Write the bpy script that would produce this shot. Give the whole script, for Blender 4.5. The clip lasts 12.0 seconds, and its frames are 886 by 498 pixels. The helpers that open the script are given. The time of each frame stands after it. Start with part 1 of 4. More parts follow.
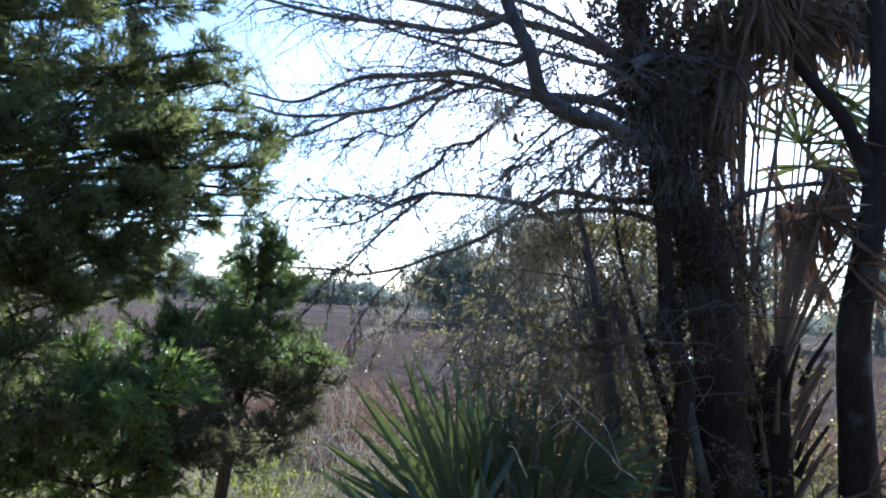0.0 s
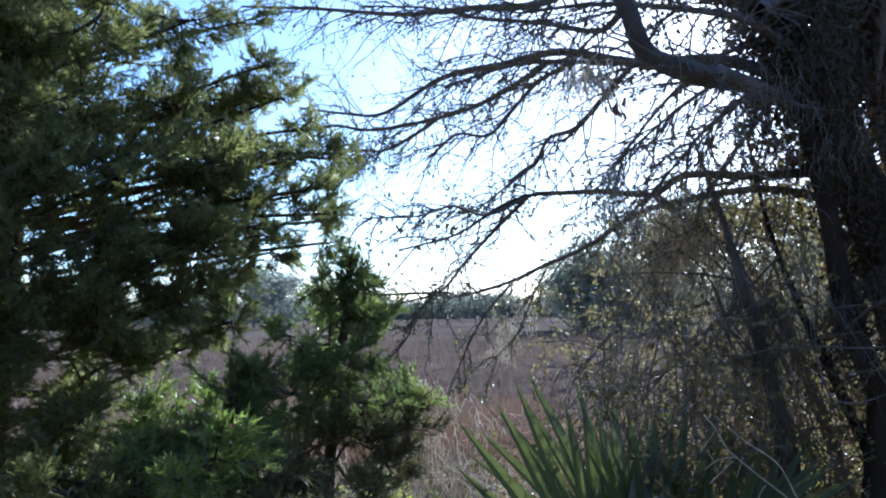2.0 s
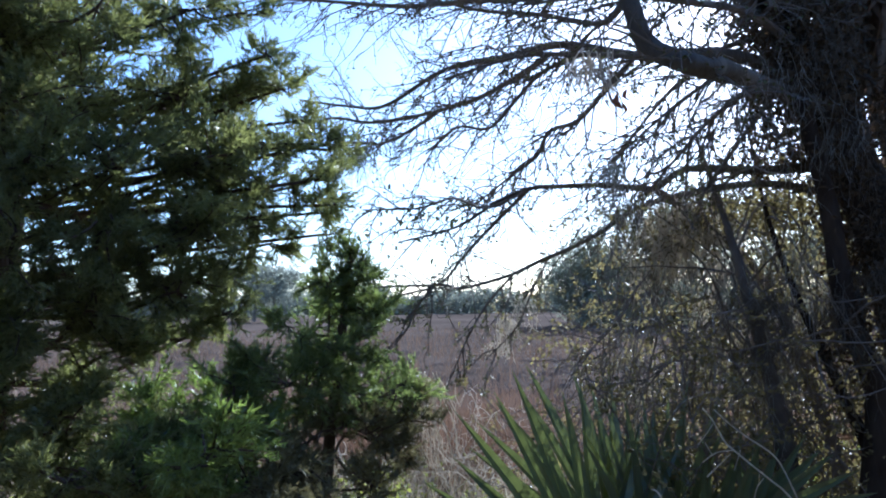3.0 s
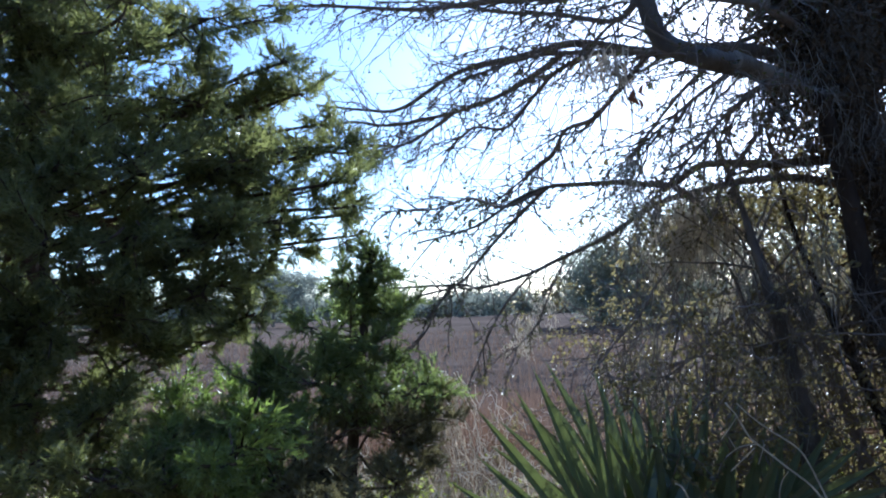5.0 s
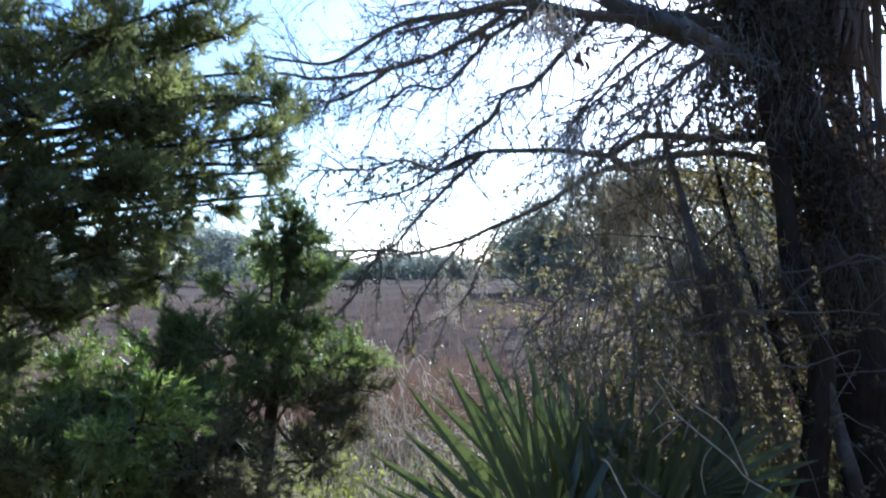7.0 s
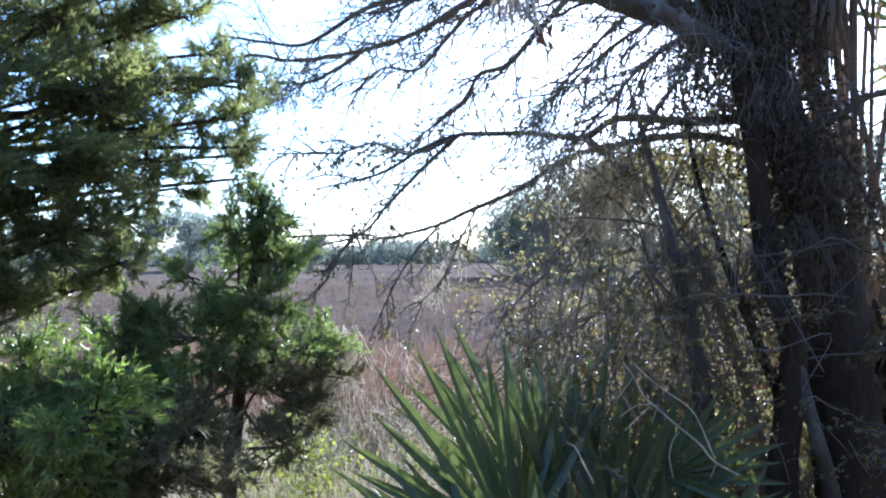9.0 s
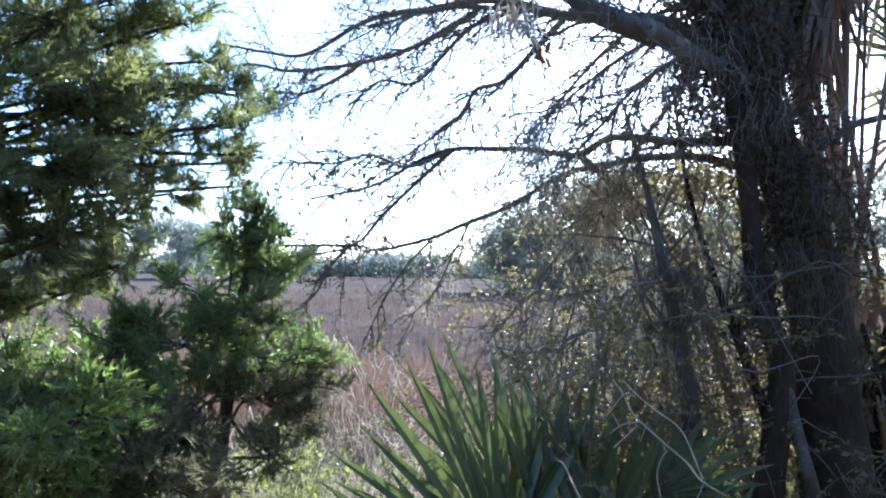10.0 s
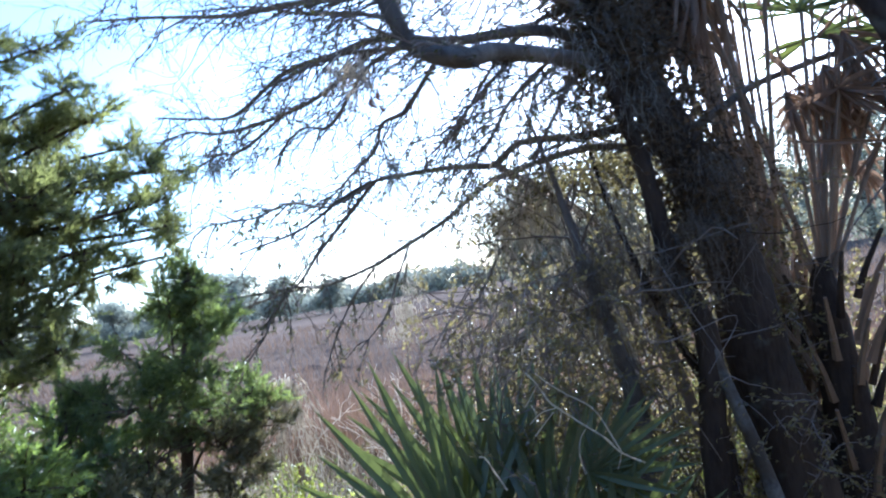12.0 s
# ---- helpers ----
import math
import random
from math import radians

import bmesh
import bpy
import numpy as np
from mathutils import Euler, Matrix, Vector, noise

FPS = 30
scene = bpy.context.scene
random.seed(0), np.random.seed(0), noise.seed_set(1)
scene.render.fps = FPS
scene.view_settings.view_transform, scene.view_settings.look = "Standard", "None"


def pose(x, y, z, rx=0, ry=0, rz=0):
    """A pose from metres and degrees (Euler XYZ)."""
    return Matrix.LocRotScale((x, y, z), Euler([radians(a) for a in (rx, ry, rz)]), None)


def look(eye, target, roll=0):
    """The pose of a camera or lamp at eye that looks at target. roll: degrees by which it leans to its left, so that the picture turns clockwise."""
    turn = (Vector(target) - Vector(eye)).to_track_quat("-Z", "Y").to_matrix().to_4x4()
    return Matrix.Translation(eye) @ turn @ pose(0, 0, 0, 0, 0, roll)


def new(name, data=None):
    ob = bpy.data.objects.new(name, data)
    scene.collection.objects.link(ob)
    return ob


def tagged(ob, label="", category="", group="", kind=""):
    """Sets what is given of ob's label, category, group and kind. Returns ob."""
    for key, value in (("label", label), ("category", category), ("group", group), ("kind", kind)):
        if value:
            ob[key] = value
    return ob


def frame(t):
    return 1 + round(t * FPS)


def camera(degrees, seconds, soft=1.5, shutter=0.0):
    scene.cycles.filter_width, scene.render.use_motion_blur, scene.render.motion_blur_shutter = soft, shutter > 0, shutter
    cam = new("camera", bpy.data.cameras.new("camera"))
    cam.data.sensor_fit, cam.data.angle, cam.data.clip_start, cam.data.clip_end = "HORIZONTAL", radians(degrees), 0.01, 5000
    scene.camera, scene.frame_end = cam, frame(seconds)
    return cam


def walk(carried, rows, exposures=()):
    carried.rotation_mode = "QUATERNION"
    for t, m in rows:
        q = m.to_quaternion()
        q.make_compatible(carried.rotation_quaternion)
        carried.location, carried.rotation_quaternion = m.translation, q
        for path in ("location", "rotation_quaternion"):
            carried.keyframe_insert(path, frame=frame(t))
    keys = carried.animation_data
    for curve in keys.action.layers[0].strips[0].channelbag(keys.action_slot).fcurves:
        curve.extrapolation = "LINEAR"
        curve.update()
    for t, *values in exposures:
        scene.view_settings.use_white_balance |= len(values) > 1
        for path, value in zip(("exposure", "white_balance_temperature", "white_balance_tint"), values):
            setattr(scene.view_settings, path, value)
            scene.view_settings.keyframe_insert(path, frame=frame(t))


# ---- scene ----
cam = camera(66.0, 12.0, soft=2.0, shutter=0.3)
EXPOSURE, SKY, SUN = 1.33, 0.14, 4.8
KELVIN, TINT = 4900, 10
PATH = [
    (0, (0.185, -0.048, 1.61), (0.081, 1.942, 1.77), 3.6),
    (0.3, (0.179, 0.057, 1.583), (0.074, 2.047, 1.759), 2.3),
    (0.5, (0.238, 0.267, 1.702), (0.085, 2.243, 1.968), 0.5),
    (1, (0.253, 0.35, 1.67), (-0.113, 2.297, 1.944), 0.1),
    (1.5, (0.252, 0.363, 1.669), (-0.195, 2.3, 1.884), -1.4),
    (2, (0.258, 0.378, 1.659), (-0.224, 2.311, 1.842), -1.4),
    (2.5, (0.263, 0.383, 1.653), (-0.218, 2.317, 1.822), -0.8),
    (4.5, (0.254, 0.361, 1.636), (-0.258, 2.286, 1.814), -2.4),
    (5, (0.257, 0.359, 1.636), (-0.274, 2.279, 1.814), -2.0),
    (5.5, (0.258, 0.361, 1.633), (-0.282, 2.278, 1.809), -2.0),
    (6, (0.256, 0.356, 1.631), (-0.279, 2.276, 1.792), -1.7),
    (6.5, (0.254, 0.36, 1.632), (-0.29, 2.279, 1.787), -0.9),
    (6.7, (0.27, 0.43, 1.678), (-0.314, 2.338, 1.819), 3.4),
    (7, (0.239, 0.475, 1.649), (-0.106, 2.444, 1.717), -0.4),
    (7.2, (0.225, 0.469, 1.643), (-0.099, 2.443, 1.678), -0.2),
    (8.8, (0.299, 0.517, 1.649), (-0.028, 2.49, 1.647), -0.6),
    (9, (0.301, 0.512, 1.649), (-0.015, 2.487, 1.671), -0.6),
    (9.5, (0.3, 0.508, 1.646), (0.003, 2.486, 1.7), 0.3),
    (10, (0.297, 0.508, 1.643), (0.005, 2.486, 1.708), 0.9),
    (10.5, (0.303, 0.512, 1.64), (-0.01, 2.486, 1.704), 0.9),
    (11, (0.306, 0.483, 1.644), (0.001, 2.458, 1.708), -0.5),
    (11.3, (0.368, 0.423, 1.618), (0.049, 2.396, 1.679), -4.2),
    (11.5, (0.399, 0.407, 1.646), (0.1, 2.384, 1.687), -4.5),
    (12, (0.716, 0.394, 1.659), (0.359, 2.359, 1.756), -9.3),
]
walk(cam, [(t, look(eye, target, roll)) for t, eye, target, roll in PATH], exposures=[(t, EXPOSURE + e, KELVIN, TINT) for t, e in ((0.0, -0.24), (0.5, -0.04), (1.2, -0.2), (2.0, -0.28), (6.5, -0.38), (7.2, -0.05), (8.8, 0.45), (12.0, 0.53))])

# ---- sky and sun ----
SUN_EL, SUN_AZ = radians(30.0), radians(14.5)
world = bpy.data.worlds.new("sky")
scene.world = world
world.use_nodes = True
wn = world.node_tree.nodes
sky = wn.new("ShaderNodeTexSky")
sky.sky_type, sky.sun_disc = "NISHITA", False
sky.sun_elevation, sky.sun_rotation = SUN_EL, SUN_AZ
sky.air_density, sky.dust_density, sky.ozone_density = 1.0, 0.9, 2.2
world.node_tree.links.new(sky.outputs[0], wn["Background"].inputs[0])
wn["Background"].inputs[1].default_value = SKY
sun = new("sun", bpy.data.lights.new("sun", "SUN"))
sun.data.energy, sun.data.angle, sun.data.color = SUN, radians(0.6), (1.0, 0.94, 0.84)
toward = Vector((math.sin(SUN_AZ) * math.cos(SUN_EL), math.cos(SUN_AZ) * math.cos(SUN_EL), math.sin(SUN_EL)))
sun.matrix_world = look(toward * 50, (0, 0, 0))

# ---- materials ----
rng = np.random.default_rng(11)


def material(name, dark, light, rough=0.8, scale=8.0, fine=60.0, bump=0.3, spread=0.5, through_light=0.0, stretch=(1, 1, 1), third=None, third_at=0.62, spec=0.3, warm_through=(1.5, 1.6, 0.9)):
    """A surface with two scales of variation, a shift from piece to piece, relief, and some light let through where it is a leaf."""
    mat = bpy.data.materials.new(name)
    mat.use_nodes = True
    n, link = mat.node_tree.nodes, mat.node_tree.links.new
    shader = n["Principled BSDF"]
    where = n.new("ShaderNodeTexCoord")
    mapping = n.new("ShaderNodeMapping")
    mapping.inputs["Scale"].default_value = stretch
    link(where.outputs["Object"], mapping.inputs["Vector"])
    coarse, grain = n.new("ShaderNodeTexNoise"), n.new("ShaderNodeTexNoise")
    for tex, size in ((coarse, scale), (grain, fine)):
        link(mapping.outputs[0], tex.inputs["Vector"])
        tex.inputs["Scale"].default_value, tex.inputs["Detail"].default_value = size, 5.0
    piece = n.new("ShaderNodeNewGeometry")
    add = n.new("ShaderNodeMath")
    add.operation = "MULTIPLY_ADD"
    link(piece.outputs["Random Per Island"], add.inputs[0])
    add.inputs[1].default_value = spread
    link(coarse.outputs["Fac"], add.inputs[2])
    add2 = n.new("ShaderNodeMath")
    add2.operation = "MULTIPLY_ADD"
    link(grain.outputs["Fac"], add2.inputs[0])
    add2.inputs[1].default_value = 0.5
    link(add.outputs[0], add2.inputs[2])
    ramp = n.new("ShaderNodeValToRGB")
    ramp.color_ramp.elements[0].position, ramp.color_ramp.elements[1].position = 0.45 + spread * 0.2, 1.0 + spread * 0.8
    ramp.color_ramp.elements[0].color, ramp.color_ramp.elements[1].color = (*dark, 1), (*light, 1)
    link(add2.outputs[0], ramp.inputs[0])
    colour = ramp.outputs[0]
    if third:
        patch = n.new("ShaderNodeTexNoise")
        patch.inputs["Scale"].default_value, patch.inputs["Detail"].default_value = scale * 0.6, 8.0
        link(where.outputs["Object"], patch.inputs["Vector"])
        step = n.new("ShaderNodeValToRGB")
        step.color_ramp.elements[0].position, step.color_ramp.elements[1].position = third_at - 0.06, third_at + 0.06
        link(patch.outputs["Fac"], step.inputs[0])
        mix = n.new("ShaderNodeMix")
        mix.data_type = "RGBA"
        link(step.outputs[0], mix.inputs["Factor"])
        link(colour, mix.inputs["A"])
        mix.inputs["B"].default_value = (*third, 1)
        colour = mix.outputs["Result"]
    link(colour, shader.inputs["Base Color"])
    shader.inputs["Roughness"].default_value = rough
    shader.inputs["Specular IOR Level"].default_value = spec
    if bump:
        relief = n.new("ShaderNodeBump")
        relief.inputs["Strength"].default_value, relief.inputs["Distance"].default_value = bump, 0.02
        link(add2.outputs[0], relief.inputs["Height"])
        link(relief.outputs[0], shader.inputs["Normal"])
    if through_light:
        glow, blend = n.new("ShaderNodeBsdfTranslucent"), n.new("ShaderNodeMixShader")
        warm = n.new("ShaderNodeMix")
        warm.data_type, warm.blend_type = "RGBA", "MULTIPLY"
        warm.inputs["Factor"].default_value = 1.0
        link(colour, warm.inputs["A"])
        warm.inputs["B"].default_value = (*warm_through, 1)
        link(warm.outputs["Result"], glow.inputs["Color"])
        blend.inputs[0].default_value = through_light
        link(shader.outputs[0], blend.inputs[1])
        link(glow.outputs[0], blend.inputs[2])
        link(blend.outputs[0], n["Material Output"].inputs[0])
    return mat


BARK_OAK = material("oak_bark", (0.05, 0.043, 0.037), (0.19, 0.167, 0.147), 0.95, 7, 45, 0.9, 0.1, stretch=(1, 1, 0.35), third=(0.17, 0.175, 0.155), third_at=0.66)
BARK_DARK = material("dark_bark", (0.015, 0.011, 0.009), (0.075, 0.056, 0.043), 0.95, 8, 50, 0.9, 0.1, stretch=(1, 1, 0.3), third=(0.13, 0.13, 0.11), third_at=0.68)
BARK_CEDAR = material("cedar_bark", (0.03, 0.022, 0.017), (0.14, 0.1, 0.075), 0.95, 6, 60, 0.8, 0.15, stretch=(1, 1, 0.2))
BARK_PALE = material("lichened_bark", (0.045, 0.04, 0.036), (0.22, 0.215, 0.2), 0.9, 9, 60, 0.6, 0.1, third=(0.09, 0.075, 0.06), third_at=0.55)
TWIG = material("twig_bark", (0.07, 0.057, 0.05), (0.23, 0.195, 0.17), 0.9, 14, 90, 0.4, 0.3)
CEDAR = material("cedar_needles", (0.038, 0.048, 0.028), (0.22, 0.23, 0.125), 0.38, 16, 40, 0, 0.6, 0.58, spec=0.6, warm_through=(1.55, 1.55, 0.85))
CEDAR_YOUNG = material("young_cedar_needles", (0.04, 0.054, 0.03), (0.21, 0.23, 0.12), 0.37, 16, 40, 0, 0.6, 0.55, spec=0.6, warm_through=(1.5, 1.65, 0.8))
# Lit copy of the young cedar green; sunlight is put into the colour.
CEDAR_SUNLIT = material("sunlit_cedar_needles", (0.045, 0.064, 0.03), (0.215, 0.255, 0.112), 0.36, 16, 40, 0, 0.6, 0.5, spec=0.6, warm_through=(1.5, 1.65, 0.7))
CEDAR_DRY = material("dying_cedar_needles", (0.045, 0.047, 0.028), (0.2, 0.19, 0.11), 0.6, 5, 40, 0, 0.8, 0.4, spec=0.3, warm_through=(1.3, 1.2, 0.9))
PALMETTO = material("palmetto_blade", (0.055, 0.07, 0.037), (0.165, 0.185, 0.09), 0.33, 6, 130, 0.2, 0.3, 0.2, stretch=(1, 0.1, 1), spec=0.8, warm_through=(1.5, 1.55, 0.8))
PALMETTO_TIP = material("yellowing_palmetto_blade", (0.07, 0.085, 0.03), (0.2, 0.21, 0.08), 0.5, 6, 90, 0.15, 0.3, 0.25, stretch=(1, 0.1, 1))
DEAD_FROND = material("dead_palm_frond", (0.1, 0.065, 0.045), (0.33, 0.23, 0.16), 0.8, 8, 80, 0.3, 0.5, 0.2, stretch=(1, 1, 0.2), warm_through=(1.0, 0.9, 0.8))
STALK = material("palm_stalk", (0.08, 0.055, 0.038), (0.26, 0.19, 0.13), 0.7, 8, 70, 0.3, 0.4, stretch=(1, 1, 0.15))
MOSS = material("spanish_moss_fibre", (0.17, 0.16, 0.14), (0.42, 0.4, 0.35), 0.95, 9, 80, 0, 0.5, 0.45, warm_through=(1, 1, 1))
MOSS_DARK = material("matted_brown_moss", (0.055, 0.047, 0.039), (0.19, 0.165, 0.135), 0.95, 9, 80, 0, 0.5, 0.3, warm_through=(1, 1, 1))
# Pale for dead stalks and twigs; on moss the paleness stands in for sun.
MOSS_PALE = material("pale_sunlit_fibre", (0.4, 0.36, 0.3), (0.72, 0.66, 0.56), 0.95, 9, 80, 0, 0.5, 0.65, warm_through=(1, 1, 1))
LEAF = material("evergreen_leaf", (0.05, 0.044, 0.027), (0.2, 0.174, 0.1), 0.4, 5, 40, 0.1, 0.7, 0.5, spec=0.5, warm_through=(1.45, 1.35, 0.85))
LEAF_BIG = material("olive_leaf", (0.035, 0.045, 0.02), (0.11, 0.11, 0.055), 0.5, 9, 60, 0.1, 0.6, 0.2)
LEAF_DRY = material("dry_brown_leaf", (0.07, 0.032, 0.028), (0.17, 0.08, 0.06), 0.7, 9, 60, 0.1, 0.5, 0.1)
LEAF_DULL = material("dull_vine_leaf", (0.028, 0.022, 0.015), (0.115, 0.085, 0.055), 0.8, 5, 40, 0.1, 0.7, 0.18, warm_through=(1.2, 1.0, 0.8))
HERB = material("herb_leaf", (0.1, 0.115, 0.028), (0.29, 0.3, 0.09), 0.5, 6, 40, 0, 0.6, 0.4, warm_through=(1.3, 1.3, 0.8))
DRY_GRASS = material("dry_grass", (0.2, 0.158, 0.108), (0.52, 0.44, 0.33), 0.8, 1.2, 20, 0, 0.5, 0.3, warm_through=(1.1, 1.05, 0.95))
MARSH = material("marsh_straw", (0.07, 0.046, 0.03), (0.21, 0.145, 0.098), 0.9, 0.35, 9, 0, 0.45, 0.3, warm_through=(1.1, 1.0, 0.95))
MARSH_RED = material("rust_marsh_straw", (0.1, 0.066, 0.043), (0.25, 0.175, 0.12), 0.9, 0.8, 12, 0, 0.45, 0.3, warm_through=(1.2, 1.0, 0.9))
MARSH_SHEET = material("marsh_canopy", (0.058, 0.044, 0.034), (0.15, 0.115, 0.092), 0.95, 0.05, 3.5, 0.8, 0.0, spec=0.0)
EARTH = material("bank_soil_with_litter", (0.06, 0.045, 0.03), (0.26, 0.2, 0.13), 0.95, 1.7, 34, 0.9, 0.0, third=(0.1, 0.085, 0.045), third_at=0.58)
# Far foliage base colours are lightened and greyed to stand in for haze.
WOOD_FAR = material("haze_pale_foliage", (0.12, 0.13, 0.11), (0.26, 0.27, 0.23), 0.9, 0.12, 1.5, 0, 0.6, 0.55, warm_through=(1.1, 1.1, 1.0))
OAK_FAR = material("haze_pale_oak_foliage", (0.12, 0.125, 0.1), (0.29, 0.29, 0.235), 0.9, 0.3, 3, 0, 0.7, 0.55, warm_through=(1.1, 1.1, 0.95))

# ---- geometry helpers ----


def ridged(pile, line, r0, r1, sides=30, deep=0.09):
    """A trunk with long uneven ridges of bark."""
    line = np.asarray(line, float)
    n = len(line)
    ahead = unit(np.gradient(line, axis=0))
    side = unit(np.cross(ahead, np.array([0.31, 0.94, 0.12])))
    up = np.cross(side, ahead)
    ang, s = np.arange(sides) * 2 * np.pi / sides, np.linspace(0, 1, n)[:, None]
    bark = sum(rng.uniform(0.4, 1) / k**0.5 * np.sin(k * ang[None] + rng.uniform(0, 6.3) + 3.5 * np.sin(s * rng.uniform(4, 14) + k)) for k in (2, 3, 5, 8, 11, 13))
    flare = 1 + 0.35 * np.exp(-s * 14)
    rad = (r0 + (r1 - r0) * s) * flare * (1 + deep * 0.5 * bark + 0.02 * rng.normal(size=(n, sides)))
    v = line[:, None] + rad[..., None] * (np.cos(ang)[None, :, None] * side[:, None] + np.sin(ang)[None, :, None] * up[:, None])
    i, k = np.meshgrid(np.arange(n - 1), np.arange(sides), indexing="ij")
    j = (k + 1) % sides
    pile.add(v.reshape(-1, 3), np.stack([i * sides + k, i * sides + j, (i + 1) * sides + j, (i + 1) * sides + k], -1).reshape(-1, 4))


class Pile:
    """Gathers corners and faces of one mesh."""

    def __init__(self):
        self.v, self.f, self.count = [], [], 0

    def add(self, v, f):
        self.v.append(np.asarray(v, float)), self.f.append(np.asarray(f, int) + self.count)
        self.count += len(v)

    def mesh(self, name, mat, smooth=False):
        me = bpy.data.meshes.new(name)
        if self.count:
            v = np.concatenate(self.v)
            totals = np.concatenate([np.full(len(f), f.shape[1]) for f in self.f])
            loops = np.concatenate([f.ravel() for f in self.f])
            me.vertices.add(len(v)), me.loops.add(len(loops)), me.polygons.add(len(totals))
            me.vertices.foreach_set("co", v.ravel())
            me.loops.foreach_set("vertex_index", loops)
            me.polygons.foreach_set("loop_start", np.r_[0, np.cumsum(totals)[:-1]])
            me.polygons.foreach_set("loop_total", totals)
            me.polygons.foreach_set("use_smooth", np.full(len(totals), smooth))
            me.update(calc_edges=True)
        me.materials.append(mat)
        return me


def thing(name, label, category, group="", kind="", at=(0, 0, 0)):
    ob = new(name)
    ob.location = at
    return tagged(ob, label, category, group, kind)


def part(name, pile, mat, parent, label="", smooth=False, kind=""):
    """Links a pile (in the world's metres) or a mesh as one mesh object under a thing or a part."""
    ob = new(name, pile.mesh(name, mat, smooth) if isinstance(pile, Pile) else pile)
    base, up = Vector((0, 0, 0)), parent
    while up:
        base += up.location
        up = up.parent
    ob.parent = parent
    ob.location = -base
    return tagged(ob, label, kind=kind)


def unit(v):
    v = np.asarray(v, float)
    return v / (np.linalg.norm(v, axis=-1, keepdims=True) + 1e-9)


def curve(points, steps=6):
    """A smooth line through a few points."""
    p = np.asarray(points, float)
    p = np.vstack([2 * p[0] - p[1], p, 2 * p[-1] - p[-2]])
    out = []
    for a, b, c, d in zip(p[:-3], p[1:-2], p[2:-1], p[3:]):
        for s in np.arange(steps) / steps:
            out.append(0.5 * (2 * b + (c - a) * s + (2 * a - 5 * b + 4 * c - d) * s * s + (3 * b - a - 3 * c + d) * s**3))
    out.append(p[-2])
    return np.array(out)


def tube(pile, line, r0, r1, sides=6, rough=0.0, power=1.0):
    """A tapered round rod along a line."""
    line = np.asarray(line, float)
    n = len(line)
    ahead = unit(np.gradient(line, axis=0))
    ref = np.array([0.31, 0.94, 0.12]) if abs(ahead[:, 1]).mean() < 0.8 else np.array([0.9, 0.1, 0.42])
    side = unit(np.cross(ahead, ref))
    up = np.cross(side, ahead)
    s = np.linspace(0, 1, n) ** power
    rad = (r0 + (r1 - r0) * s)[:, None] * (1 + rough * rng.normal(size=(n, sides)))
    ang = np.arange(sides) * 2 * np.pi / sides
    v = line[:, None] + rad[..., None] * (np.cos(ang)[None, :, None] * side[:, None] + np.sin(ang)[None, :, None] * up[:, None])
    i, k = np.meshgrid(np.arange(n - 1), np.arange(sides), indexing="ij")
    j = (k + 1) % sides
    f = np.stack([i * sides + k, i * sides + j, (i + 1) * sides + j, (i + 1) * sides + k], -1).reshape(-1, 4)
    pile.add(v.reshape(-1, 3), f)
    if sides > 2:
        pile.add(np.vstack([v[-1], line[-1]]), [(a, (a + 1) % sides, sides) for a in range(sides)])


def wiggle(start, way, length, steps, bend=0.25, drop=0.0, lift=0.0):
    """A crooked line that sets out from a place in a direction."""
    way, here, out = unit(way), np.asarray(start, float), [np.asarray(start, float)]
    for _ in range(steps):
        way = unit(way + rng.normal(size=3) * bend + np.array([0, 0, lift - drop]))
        here = here + way * length / steps
        out.append(here)
    return np.array(out)


def frames(ways, roll=True):
    """Turns that carry +y onto each direction."""
    y = unit(ways)
    r = rng.normal(size=y.shape) if roll else np.tile([0.02, 0.01, 1.0], (len(y), 1))
    x = unit(np.cross(y, r))
    return np.stack([x, y, np.cross(x, y)], -1)


def scatter(pile, kinds, places, ways, sizes, roll=True):
    """Sets small shapes (corners, faces) at many places, each turned its own way."""
    turns, pick = frames(ways, roll), rng.integers(len(kinds), size=len(places))
    for k, (v, f) in enumerate(kinds):
        m = pick == k
        if not m.any():
            continue
        world_v = np.einsum("nij,vj->nvi", turns[m], v) * np.asarray(sizes)[m][:, None, None] + np.asarray(places)[m][:, None]
        faces = f[None] + (np.arange(m.sum()) * len(v))[:, None, None]
        pile.add(world_v.reshape(-1, 3), faces.reshape(-1, f.shape[1]))


def spike(a, b, width, lift):
    """Three corners of a thin pointed leaf from a to b."""
    a, b = np.asarray(a), np.asarray(b)
    side = unit(np.cross(b - a, lift)) * width
    return [a + side, a - side, b]


def spray_kind(fingers=12, length=1.0):
    """A feathery twig of thin scale-leaf cords, one unit long."""
    v, f = [], []
    for i in range(fingers):
        s = (i + 0.5) / fingers
        start = np.array([0, s * 0.8 * length, 0.12 * s * s])
        ang = rng.uniform(0, 2 * np.pi)
        out = np.array([math.cos(ang), rng.uniform(0.9, 1.9), math.sin(ang) * 0.6])
        end = start + unit(out) * (0.5 - 0.22 * s) * rng.uniform(0.7, 1.25)
        for a, b, w in ((start, end, 0.036), (start * 0.45 + end * 0.55, start * 0.35 + end * 0.65 + rng.normal(size=3) * 0.11 + [0, 0.12, 0], 0.032)):
            f.append((len(v), len(v) + 1, len(v) + 2))
            v += spike(a, b, w, rng.normal(size=3))
    return np.array(v), np.array(f)


